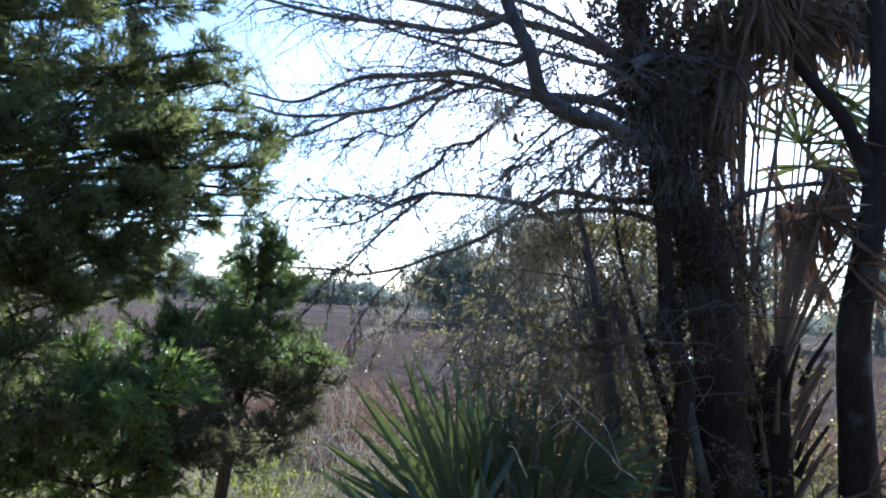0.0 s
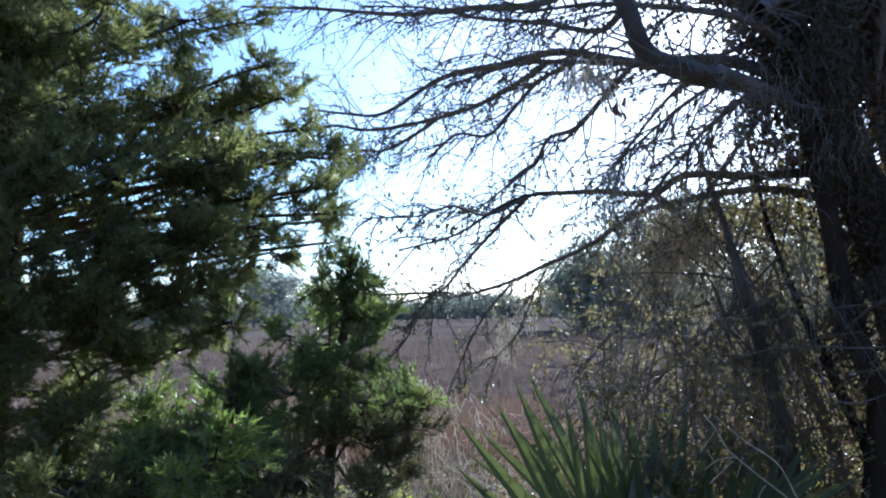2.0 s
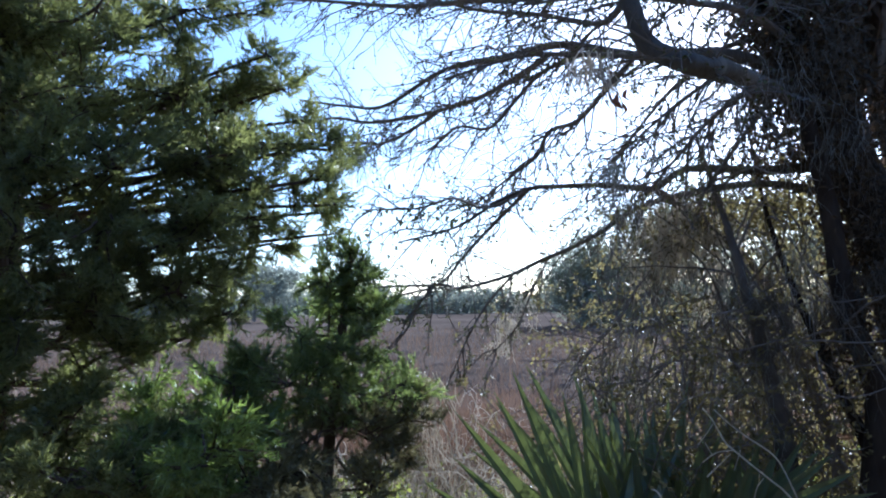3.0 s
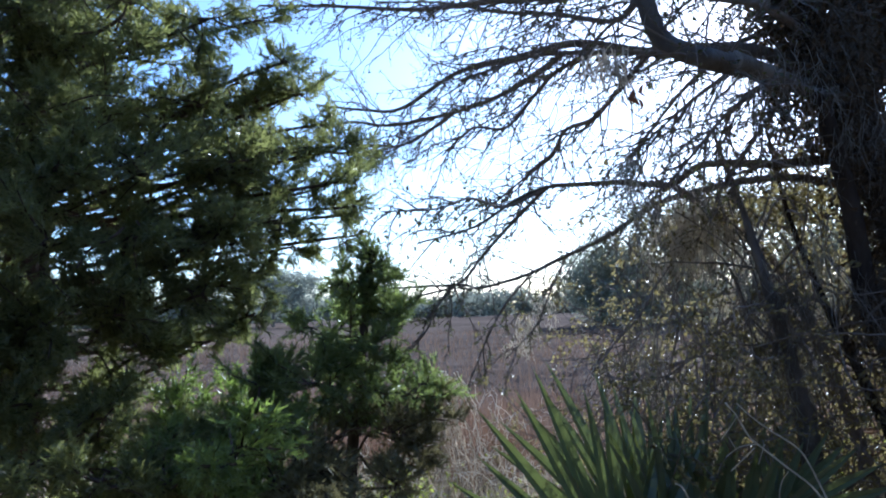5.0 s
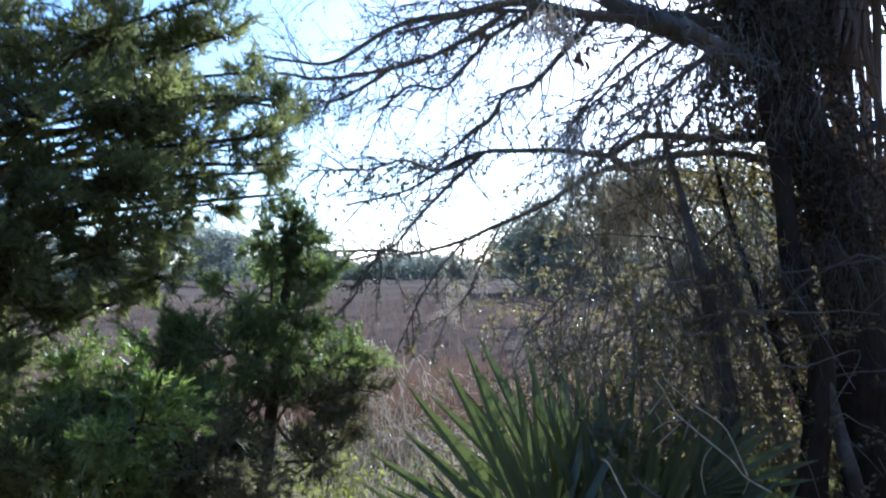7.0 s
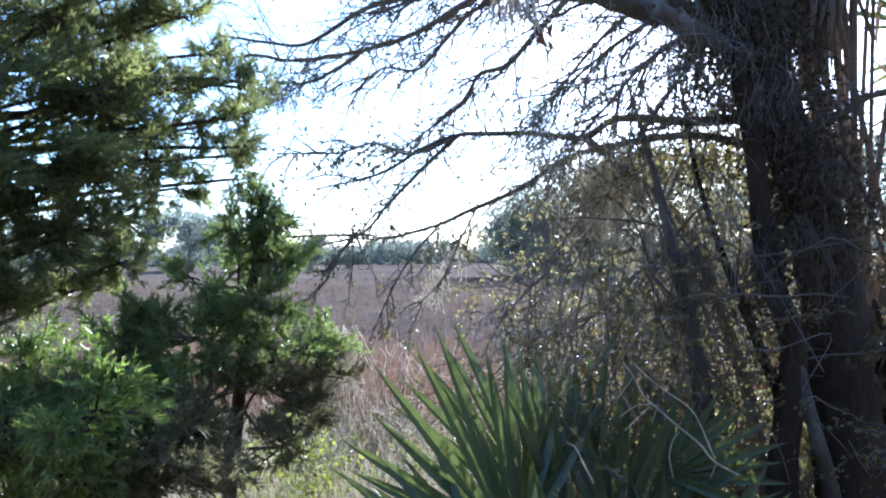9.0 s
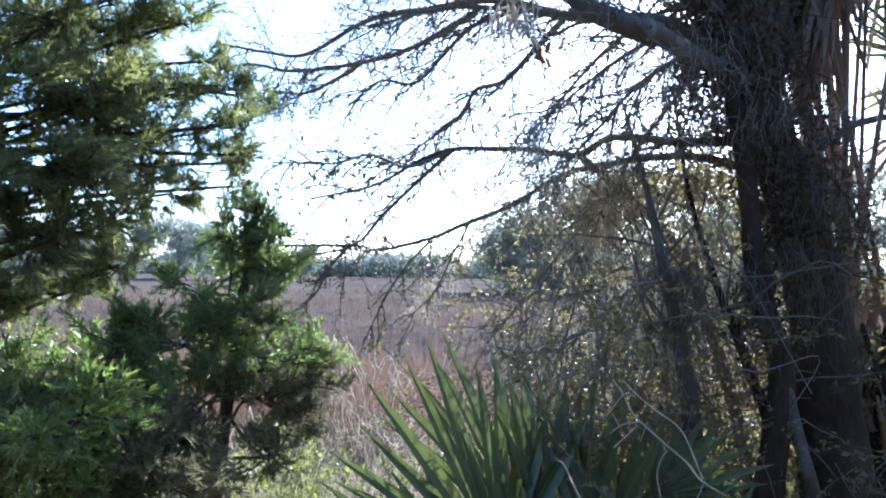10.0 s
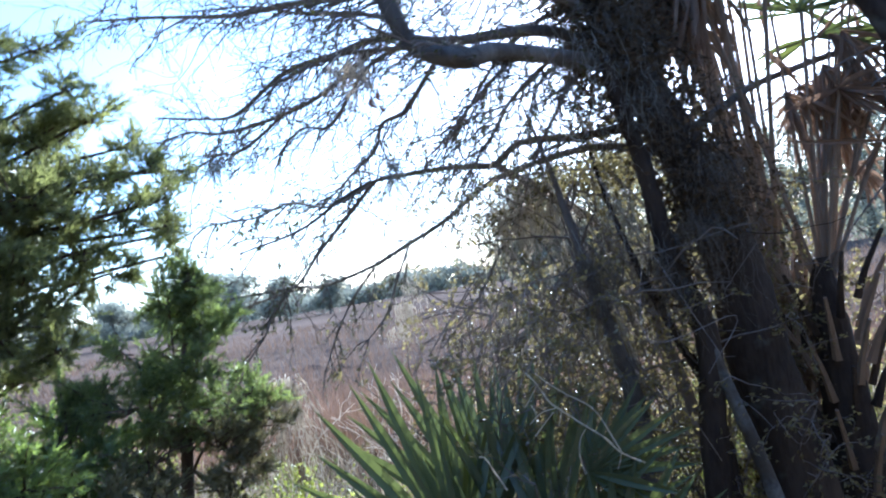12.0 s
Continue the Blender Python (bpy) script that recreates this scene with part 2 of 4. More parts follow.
def leaf_kind(width=0.45, fold=0.12, curl=0.15):
    """An oval leaf one unit long, folded along its rib."""
    v = [(0, 0, 0), (width * 0.38, 0.25, fold), (width * 0.5, 0.55, fold + curl * 0.3), (0, 1, -curl), (-width * 0.5, 0.55, fold + curl * 0.3), (-width * 0.38, 0.25, fold), (0, 0.55, curl * 0.4)]
    return np.array(v), np.array([(0, 1, 6), (1, 2, 6), (2, 3, 6), (3, 4, 6), (4, 5, 6), (5, 0, 6)])


SPRAYS = [spray_kind() for _ in range(7)]
LEAVES = [leaf_kind(0.45), leaf_kind(0.55, 0.06, 0.25), leaf_kind(0.38, 0.18, 0.05)]


def hanging_moss(at, length, spread, strands, mat=None, name="spanish_moss", label="grey-green Spanish moss hanging in thin tangled strands", thick=0.001):
    """A beard of moss that hangs from a place."""
    pile, at = Pile(), np.asarray(at, float)
    for _ in range(int(strands * 1.3)):
        start = at + rng.normal(size=3) * np.array([spread, spread, spread * 0.5])
        long = length * rng.uniform(0.2, 1.1)
        line = wiggle(start, (rng.normal() * 0.5, rng.normal() * 0.5, -1), long * 1.1, 9, 0.32, 0.4)
        tube(pile, line, thick * rng.uniform(0.7, 1.5), thick * 0.5, 3)
        for k in range(1, 9, 2):
            tube(pile, wiggle(line[k], rng.normal(size=3) + [0, 0, -0.9], rng.uniform(0.02, 0.06), 3, 0.4, 0.2), thick * 0.8, thick * 0.4, 3)
    ob = thing(name, label, "moss", "Spanish moss", at=tuple(at))
    part("moss_beard", pile, mat or MOSS, ob, kind="stuff")
    return ob

# ---- ground, marsh and the far shore ----


def ground_height(x, y):
    """The bank on which the camera stands, and the marsh floor below it."""
    s = np.clip((y - 6.0 - 0.25 * np.sin(x * 0.7)) / 4.5, 0, 1)
    return -0.9 * s * s * (3 - 2 * s) + 0.05 * np.sin(x * 1.7 + 0.4) * np.cos(y * 1.3) + 0.03 * np.sin(x * 4.1 + y * 3.3)


def sheet(xs, ys, height):
    gx, gy = np.meshgrid(xs, ys)
    v = np.stack([gx, gy, height(gx, gy)], -1).reshape(-1, 3)
    n, m = len(xs), len(ys)
    i, j = np.meshgrid(np.arange(m - 1), np.arange(n - 1), indexing="ij")
    a = i * n + j
    return v, np.stack([a, a + 1, a + n + 1, a + n], -1).reshape(-1, 4)


def spaced(near, far, count):
    a = np.geomspace(near, far, count)
    return np.r_[-a[::-1], 0, a]


pile = Pile()
pile.add(*sheet(spaced(0.25, 2500, 60), spaced(0.25, 2500, 60) + 4.0, ground_height))
tagged(new("ground", pile.mesh("ground", EARTH, True)), "brown bank soil with leaf litter and low green plants", "ground", kind="structure")

fan = np.linspace(-0.95, 0.95, 150)
depth = np.geomspace(11.0, 196.0, 190)
gx, gy = fan[None] * depth[:, None] * 1.25, np.repeat(depth[:, None], 150, 1)
gz = -0.48 + rng.normal(size=gx.shape) * 0.05 + 0.07 * np.sin(gx * 0.35 + 1.3 * np.sin(gy * 0.11)) + 0.06 * np.cos(gy * 0.28 + gx * 0.1)
i, j = np.meshgrid(np.arange(189), np.arange(149), indexing="ij")
pile = Pile()
pile.add(np.stack([gx, gy, gz], -1).reshape(-1, 3), np.stack([i * 150 + j, i * 150 + j + 1, i * 150 + j + 151, i * 150 + j + 150], -1).reshape(-1, 4))
tagged(new("marsh_grass", pile.mesh("marsh_grass", MARSH_SHEET)), "wide mat of dead purple-brown marsh grass", "marsh grass", kind="stuff")

BLADES = []
for lean in (0.05, 0.25, 0.5):
    w = 0.5
    v = np.array([(-w, 0, 0), (w, 0, 0), (-w * 0.8, 0.45, lean * 0.2), (w * 0.8, 0.45, lean * 0.2), (-w * 0.4, 0.8, lean * 0.65), (w * 0.4, 0.8, lean * 0.65), (0, 1.0, lean * 1.2)])
    BLADES.append((v, np.array([(0, 1, 3), (0, 3, 2), (2, 3, 5), (2, 5, 4), (4, 5, 6)])))


def grass(name, label, mat, places, low, high, width, lean=0.25, category="grass"):
    """A stand of single blades."""
    n = len(places)
    ways = np.stack([rng.normal(size=n) * lean, rng.normal(size=n) * lean, np.ones(n)], -1)
    tall = rng.uniform(low, high, n)
    turns, pick = frames(ways), rng.integers(3, size=n)
    pile = Pile()
    for k, (v, f) in enumerate(BLADES):
        m = pick == k
        size = np.stack([np.broadcast_to(width, n)[m], tall[m], tall[m]], -1)
        w = np.einsum("nij,nvj->nvi", turns[m], v[None] * size[:, None]) + places[m][:, None]
        pile.add(w.reshape(-1, 3), (f[None] + (np.arange(m.sum()) * 7)[:, None, None]).reshape(-1, 3))
    return tagged(new(name, pile.mesh(name, mat)), label, category, kind="stuff")


def spots(n, x0, x1, y0, y1, clump=0.0, centres=0):
    """Places on the ground, even or in tufts."""
    if centres:
        c = np.stack([rng.uniform(x0, x1, centres), rng.uniform(y0, y1, centres)], -1)
        xy = c[rng.integers(centres, size=n)] + rng.normal(size=(n, 2)) * clump
    else:
        xy = np.stack([rng.uniform(x0, x1, n), rng.uniform(y0, y1, n)], -1)
    return np.column_stack([xy, ground_height(xy[:, 0], xy[:, 1])])


n = 44000
far = 10.0 * (60.0 / 10.0) ** rng.uniform(0, 1, n)
where = np.column_stack([far * rng.uniform(-1.0, 1.0, n), far, np.zeros(n)])
where[:, 2] = -0.85
grass("marsh_straw", "standing dead stalks of purple-brown marsh grass", MARSH, where, 0.45, 1.0, 0.0011 * far, 0.16, "marsh grass")
where = spots(24000, -4.5, 4.5, 6.4, 11.5, 0.35, 110)
grass("rust_grass", "rust-brown tufts of marsh grass at the foot of the bank", MARSH_RED, where, 0.5, 1.05, 0.009, 0.2, "marsh grass")
where = spots(16000, -5.5, 5.0, 4.6, 8.6, 0.16, 420)
grass("dry_grass", "pale straw-coloured dry grass on the bank", DRY_GRASS, where, 0.15, 0.6, 0.006, 0.4)
where = spots(1700, -3.6, 4.0, 6.2, 9.5)
grass("tall_dry_grass", "tall pale dry grass stalks above the marsh edge", MARSH_RED, where, 0.55, 1.25, 0.006, 0.22)
where = spots(9000, -9.0, -1.5, 8.5, 16.0, 0.5, 160)
grass("marsh_edge_grass", "tan dry grass standing at the marsh edge", MARSH_RED, where, 0.6, 1.1, 0.011, 0.2, "marsh grass")
where = spots(5200, -2.0, 0.15, 3.3, 4.8, 0.12, 190)
grass("bank_grass", "pale dry grass leaning on the sunlit bank", DRY_GRASS, where, 0.15, 0.5, 0.006, 0.45)
pile = Pile()
for _ in range(300):
    a = np.array([rng.uniform(-1.8, 2.6), rng.uniform(5.0, 9.5), 0.0])
    a[2] = ground_height(a[0], a[1]) - 0.03
    line = wiggle(a, (rng.normal() * 0.4, rng.normal() * 0.3, 1), rng.uniform(0.6, 1.4), 9, 0.32)
    tube(pile, line, 0.006, 0.002, 4)
    for k in range(3, 9):
        tube(pile, wiggle(line[k], rng.normal(size=3) + [0, 0, 0.35], rng.uniform(0.1, 0.35), 4, 0.4), 0.0035, 0.0015, 3)
tagged(new("dead_stalk_tangle", pile.mesh("dead_stalk_tangle", MOSS_PALE)), "tangle of bare pale dead stalks at the marsh edge", "dead plants", kind="stuff")
where = spots(6000, -5, 5, -3.0, 4.8, 0.18, 400)
grass("shade_grass", "short dry grass tufts on the shaded bank", DRY_GRASS, where, 0.08, 0.3, 0.005, 0.5)


def herbs(x, y, radius, count, tall):
    pile = Pile()
    p = np.array([x, y, 0]) + rng.normal(size=(count, 3)) * [radius, radius, 0]
    p[:, 2] = ground_height(p[:, 0], p[:, 1]) + rng.uniform(0.02, tall, count)
    scatter(pile, LEAVES, p, rng.normal(size=(count, 3)) + [0, 0, 0.5], rng.uniform(0.02, 0.048, count))
    for _ in range(24):
        a = np.array([x, y, 0]) + rng.normal(size=3) * [radius, radius, 0]
        a[2] = ground_height(a[0], a[1])
        tube(pile, wiggle(a, (0, 0, 1), tall, 4, 0.2), 0.003, 0.0015, 4)
    ob = thing("green_herb", "low yellow-green leafy herbs growing in the dry grass", "plant", "herbs on the bank", at=(x, y, float(ground_height(x, y))))
    part("foliage", pile, HERB, ob, kind="stuff")


for x, y, radius, count, tall in ((-0.9, 4.5, 0.2, 350, 0.5), (-1.1, 4.25, 0.1, 650, 0.78), (-1.45, 4.3, 0.2, 600, 0.45), (-1.25, 3.7, 0.25, 200, 0.26), (-0.8, 3.7, 0.25, 200, 0.22), (-1.8, 3.5, 0.3, 400, 0.3), (-1.7, 5.2, 0.3, 600, 0.4), (-0.5, 5.2, 0.2, 300, 0.35), (1.35, 4.9, 0.25, 700, 0.5), (1.75, 5.3, 0.3, 600, 0.4), (-2.6, 4.6, 0.3, 500, 0.5), (-3.3, 5.0, 0.35, 1100, 1.15), (-2.7, 5.2, 0.25, 700, 0.95), (2.9, 5.6, 0.35, 700, 0.7), (1.5, 5.0, 0.16, 700, 0.8), (1.68, 5.5, 0.2, 700, 0.7), (2.35, 5.0, 0.25, 700, 0.75), (0.1, 4.5, 0.2, 500, 0.6), (0.45, 4.9, 0.25, 600, 0.55), (0.95, 4.6, 0.22, 600, 0.5), (1.25, 4.35, 0.2, 600, 0.4), (2.0, 4.7, 0.25, 600, 0.4), (-0.2, 5.6, 0.25, 350, 0.5), (1.3, 3.95, 0.15, 450, 0.4), (1.78, 4.05, 0.2, 500, 0.45), (2.35, 4.2, 0.25, 500, 0.4)):
    herbs(x, y, radius, count, tall)

rng = np.random.default_rng(15)
CLUMP = []
for _ in range(4):
    v, f = [], []
    for _ in range(7):
        f.append((len(v), len(v) + 1, len(v) + 2))
        c = rng.normal(size=3) * 0.35
        v += spike(c, c + rng.normal(size=3) * 0.4, 0.15, rng.normal(size=3))
    CLUMP.append((np.array(v), np.array(f)))


def far_tree(x, y, base, tall, wide, mat, clumps, size, bare=0.3, label="round-crowned evergreen tree on the far shore", limbs=7):
    """A tree with trunk, limbs and an uneven crown of many clumps."""
    ob = thing("tree", label, "tree", "trees across the marsh", at=(x, y, base))
    wood, leaves = Pile(), Pile()
    tube(wood, wiggle((x, y, base - 0.2), (0, 0, 1), tall * 0.8, 7, 0.08), tall * 0.035, tall * 0.01, 7)
    for _ in range(limbs):
        h = rng.uniform(bare, 0.85)
        ang = rng.uniform(0, 2 * np.pi)
        reach = wide * 0.5 * math.sqrt(max(0.1, 1 - ((h - 0.5) / 0.55) ** 2)) * rng.uniform(0.6, 1.0)
        tip = np.array([x + math.cos(ang) * reach, y + math.sin(ang) * reach, base + tall * min(0.97, h + rng.uniform(0.03, 0.13))])
        root = np.array([x, y, base + tall * (h - 0.12)])
        line = curve([root, root * 0.5 + tip * 0.5 + [0, 0, -0.03 * tall], tip], 3)
        tube(wood, line, tall * 0.014, tall * 0.004, 5)
        n = clumps // limbs
        s = rng.uniform(0.35, 1.1, n)[:, None]
        p = root * (1 - s) + tip * s + rng.normal(size=(n, 3)) * wide * np.array([0.14, 0.14, 0.09])
        scatter(leaves, CLUMP, p, rng.normal(size=(n, 3)), rng.uniform(0.6, 1.4, n) * size)
    part("trunk", wood, BARK_OAK, ob)
    part("crown", leaves, mat, ob)


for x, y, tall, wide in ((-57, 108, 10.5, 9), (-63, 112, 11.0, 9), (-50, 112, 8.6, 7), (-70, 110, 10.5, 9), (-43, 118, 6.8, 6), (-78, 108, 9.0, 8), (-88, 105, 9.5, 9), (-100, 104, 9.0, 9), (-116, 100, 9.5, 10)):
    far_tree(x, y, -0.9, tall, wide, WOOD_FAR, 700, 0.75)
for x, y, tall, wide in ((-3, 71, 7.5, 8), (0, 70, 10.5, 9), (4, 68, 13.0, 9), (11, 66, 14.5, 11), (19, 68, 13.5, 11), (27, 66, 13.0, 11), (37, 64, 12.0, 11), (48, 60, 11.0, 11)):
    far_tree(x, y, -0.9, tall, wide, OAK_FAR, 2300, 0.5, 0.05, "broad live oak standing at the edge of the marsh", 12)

# Unseen woods, added behind the camera to hold back sky light on the foliage.
pile = Pile()
n = 10000
ang, high = rng.uniform(-3.5, 0.35, n), rng.uniform(0.0, 1.0, n)
reach = rng.uniform(5.0, 8.5, n) - 1.0 * high**2 * rng.uniform(0.2, 1.0, n)
p = np.column_stack([0.3 + reach * np.cos(ang), 0.3 + reach * np.sin(ang), 4.8 * high])
scatter(pile, CLUMP, p, rng.normal(size=(n, 3)), rng.uniform(0.4, 0.8, n))
for _ in range(34):
    a = rng.uniform(-3.4, 0.3)
    tube(pile, wiggle((0.3 + 7 * math.cos(a), 0.3 + 7 * math.sin(a), -0.1), (0, 0, 1), 5.2, 8, 0.06), 0.16, 0.05, 8)
tagged(new("unseen_woods", pile.mesh("unseen_woods", LEAF)), "unseen evergreen woods added behind to cut the sky light", "woods", kind="stuff")

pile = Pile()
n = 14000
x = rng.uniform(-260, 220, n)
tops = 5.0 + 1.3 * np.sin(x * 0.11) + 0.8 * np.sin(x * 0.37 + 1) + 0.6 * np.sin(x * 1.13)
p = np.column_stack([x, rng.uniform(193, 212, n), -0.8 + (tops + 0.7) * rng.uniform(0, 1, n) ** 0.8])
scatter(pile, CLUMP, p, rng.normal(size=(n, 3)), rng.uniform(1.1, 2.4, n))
tagged(new("far_woods", pile.mesh("far_woods", WOOD_FAR)), "low line of far-shore woods, coloured pale for haze", "woods", kind="stuff")

# ---- the cedars ----
rng = np.random.default_rng(21)


def cedar(name, label, base, trunk, thick, pads, mat, density=1.0, spray=0.064, dying=()):
    """A cedar: trunk, limbs that reach out to pads of foliage, and the sprays on them."""
    ob = thing(name, label, "tree", "cedars", at=base)
    pile = Pile()
    stem = curve(trunk, 8)
    ridged(pile, curve(trunk, 12), thick, thick * 0.22, 20, 0.12)
    part("trunk", pile, BARK_CEDAR, ob, smooth=True)
    for x, y, z, radius in pads:
        centre = np.array([x, y, z])
        k = np.argmin(abs(stem[:, 2] - (z - 0.03 - 0.12 * np.linalg.norm(stem[len(stem) // 2, :2] - centre[:2]))))
        root = stem[k]
        limb = Pile()
        line = curve([root, root * 0.55 + centre * 0.45 + rng.normal(size=3) * 0.05 + [0, 0, -0.03], centre, centre + unit(centre - root) * radius * 0.7], 5)
        tube(limb, line, thick * 0.085 + 0.003, 0.002, 6, 0.05)
        branch = part("limb", limb, BARK_CEDAR, ob)
        foliage, wood = Pile(), Pile()
        out = unit(centre - root)
        dry, lush = (x, y, z, radius) in dying, 0.2 if (x, y, z, radius) in CROWN_FAR else 0.85 if z < 2.0 else 0.74
        count = max(11, int(17 * (radius / 0.17) ** 1.3))
        places, ways = [], []
        for _ in range(count):
            start = line[rng.integers(len(line) // 2 - 2, len(line) - 1)] + rng.normal(size=3) * radius * 0.12
            way = unit(rng.normal(size=3) * [1, 1, 0.75] + out * 0.55 + [0, 0, 0.15])
            reach = radius * rng.uniform(0.55, 1.25)
            twig = wiggle(start, way, reach, 6, 0.18, 0.03)
            tube(wood, twig, 0.004, 0.0015, 4)
            for _ in range(int((15 if dry else 24) * lush * density * radius / 0.17) + 3):
                s = rng.uniform(0.3, 1.0)
                q = twig[int(s * 5.99)]
                places.append(q + rng.normal(size=3) * radius * (0.07 if z < 2.0 else 0.12))
                ways.append(unit(rng.normal(size=3) * 0.55 + way * 0.9 + [0, 0, 0.12]))
        scatter(foliage, SPRAYS, np.array(places), np.array(ways), spray * rng.uniform(0.65, 1.3, len(places)) * (2.0 if lush < 0.25 else 1.0))
        part("branchlet", wood, BARK_CEDAR, branch, kind="stuff")
        part("foliage", foliage, CEDAR_DRY if dry else mat, branch, "thin brown dying foliage" if dry else "", kind="stuff")
    return ob


CROWN_HIGH = [
    (-1.53, 2.02, 2.54, 0.20), (-1.22, 2.02, 2.53, 0.18), (-1.17, 2.30, 2.62, 0.19), (-1.11, 2.55, 2.73, 0.14), (-0.96, 2.48, 2.52, 0.13), (-0.91, 2.54, 2.42, 0.10),
    (-1.44, 1.95, 2.22, 0.19), (-1.43, 2.21, 2.33, 0.17), (-1.45, 2.57, 2.43, 0.14), (-1.27, 2.80, 2.47, 0.13), (-1.66, 1.90, 2.48, 0.28), (-1.35, 2.3, 2.95, 0.2), (-1.2, 2.0, 2.85, 0.2),
]
CROWN_MID = [
    (-1.36, 1.95, 2.03, 0.21), (-1.18, 2.10, 2.08, 0.17), (-1.07, 2.30, 2.12, 0.17), (-0.94, 2.48, 2.20, 0.15), (-0.80, 2.66, 2.24, 0.09), (-0.84, 2.56, 2.09, 0.13),
    (-0.80, 2.70, 2.03, 0.10), (-1.32, 1.88, 1.82, 0.18), (-1.16, 2.03, 1.86, 0.18), (-1.06, 2.23, 1.87, 0.16), (-1.05, 2.71, 1.89, 0.09), (-0.87, 2.80, 1.93, 0.07), (-1.67, 1.89, 2.10, 0.27),
]
CROWN_BACK = [
    (-1.24, 2.35, 2.35, 0.17), (-1.14, 2.53, 2.41, 0.15), (-1.04, 2.69, 2.50, 0.13), (-1.20, 2.32, 2.13, 0.17), (-1.13, 2.50, 2.15, 0.16), (-1.02, 2.67, 2.25, 0.13), (-0.96, 2.78, 2.38, 0.09), (-1.12, 2.29, 1.93, 0.17), (-1.03, 2.48, 1.95, 0.15), (-0.98, 2.72, 2.10, 0.12), (-0.85, 2.79, 2.15, 0.10), (-0.81, 2.89, 2.28, 0.06), (-0.92, 2.89, 2.03, 0.07), (-1.16, 2.28, 1.73, 0.14), (-1.09, 2.46, 1.76, 0.12),
]
CROWN_FLOOR = [
    (-1.51, 1.98, 1.51, 0.16), (-1.40, 2.09, 1.53, 0.16), (-1.28, 2.20, 1.52, 0.13), (-1.33, 1.86, 1.35, 0.16), (-1.22, 1.97, 1.36, 0.16), (-1.11, 2.06, 1.35, 0.13), (-1.02, 2.12, 1.29, 0.10), (-1.20, 1.81, 1.22, 0.16), (-1.07, 1.93, 1.21, 0.14), (-1.43, 1.75, 1.40, 0.20), (-1.33, 1.67, 1.25, 0.19), (-1.21, 2.28, 1.62, 0.10), (-1.13, 2.38, 1.56, 0.07), (-1.18, 2.24, 1.48, 0.10),
]
CROWN_LOW = [
    (-1.11, 2.21, 1.69, 0.14), (-1.02, 2.39, 1.63, 0.09), (-1.27, 2.08, 1.65, 0.19), (-1.42, 1.94, 1.62, 0.17), (-1.33, 1.86, 1.41, 0.16), (-1.50, 2.26, 1.41, 0.10),
    (-1.06, 1.81, 1.24, 0.14), (-1.18, 1.69, 1.26, 0.12), (-1.55, 1.79, 1.60, 0.25),
]
CROWN_FAR = []
for k in range(46):
    z = 0.9 + 3.5 * (k + 0.5) / 46
    reach = (0.25 + 0.75 * min(1.0, (4.9 - z) / 2.8)) * rng.uniform(0.55, 0.95)
    ang = radians(100 + (k * 97) % 200)
    CROWN_FAR.append((-1.95 + reach * math.cos(ang), 2.45 + reach * math.sin(ang), z, rng.uniform(0.13, 0.2)))
for k in range(12):
    ang, z = k * 2.4, 3.1 + 0.12 * k
    CROWN_FAR.append((-1.87 + (4.9 - z) * 0.4 * math.cos(ang), 2.45 + (4.9 - z) * 0.4 * math.sin(ang), z, 0.2))
cedar("cedar_tree", "tall dark green cedar with dense feathery foliage", (-2.0, 2.45, 0), [(-2.0, 2.45, -0.1), (-1.98, 2.42, 0.9), (-1.93, 2.4, 1.9), (-1.9, 2.42, 2.9), (-1.87, 2.45, 3.9), (-1.86, 2.45, 4.6)], 0.11, CROWN_HIGH + CROWN_MID + CROWN_BACK + CROWN_LOW + CROWN_FLOOR[::2] + CROWN_FAR, CEDAR)
SAPLING = [
    (-0.62, 2.67, 1.75, 0.07), (-0.73, 2.65, 1.72, 0.07), (-0.60, 2.68, 1.63, 0.09),
    (-0.66, 2.68, 1.80, 0.07), (-0.68, 2.68, 1.68, 0.10), (-0.77, 2.53, 1.55, 0.11), (-0.63, 2.58, 1.48, 0.15), (-0.51, 2.62, 1.35, 0.10), (-0.76, 2.41, 1.41, 0.15), (-0.88, 2.22, 1.35, 0.13),
    (-0.75, 1.93, 1.28, 0.13), (-0.69, 2.42, 1.24, 0.14), (-0.57, 2.57, 1.23, 0.10), (-0.91, 1.94, 1.21, 0.13), (-0.74, 2.15, 1.15, 0.14), (-0.89, 2.35, 1.45, 0.08), (-0.95, 2.2, 1.05, 0.14),
]
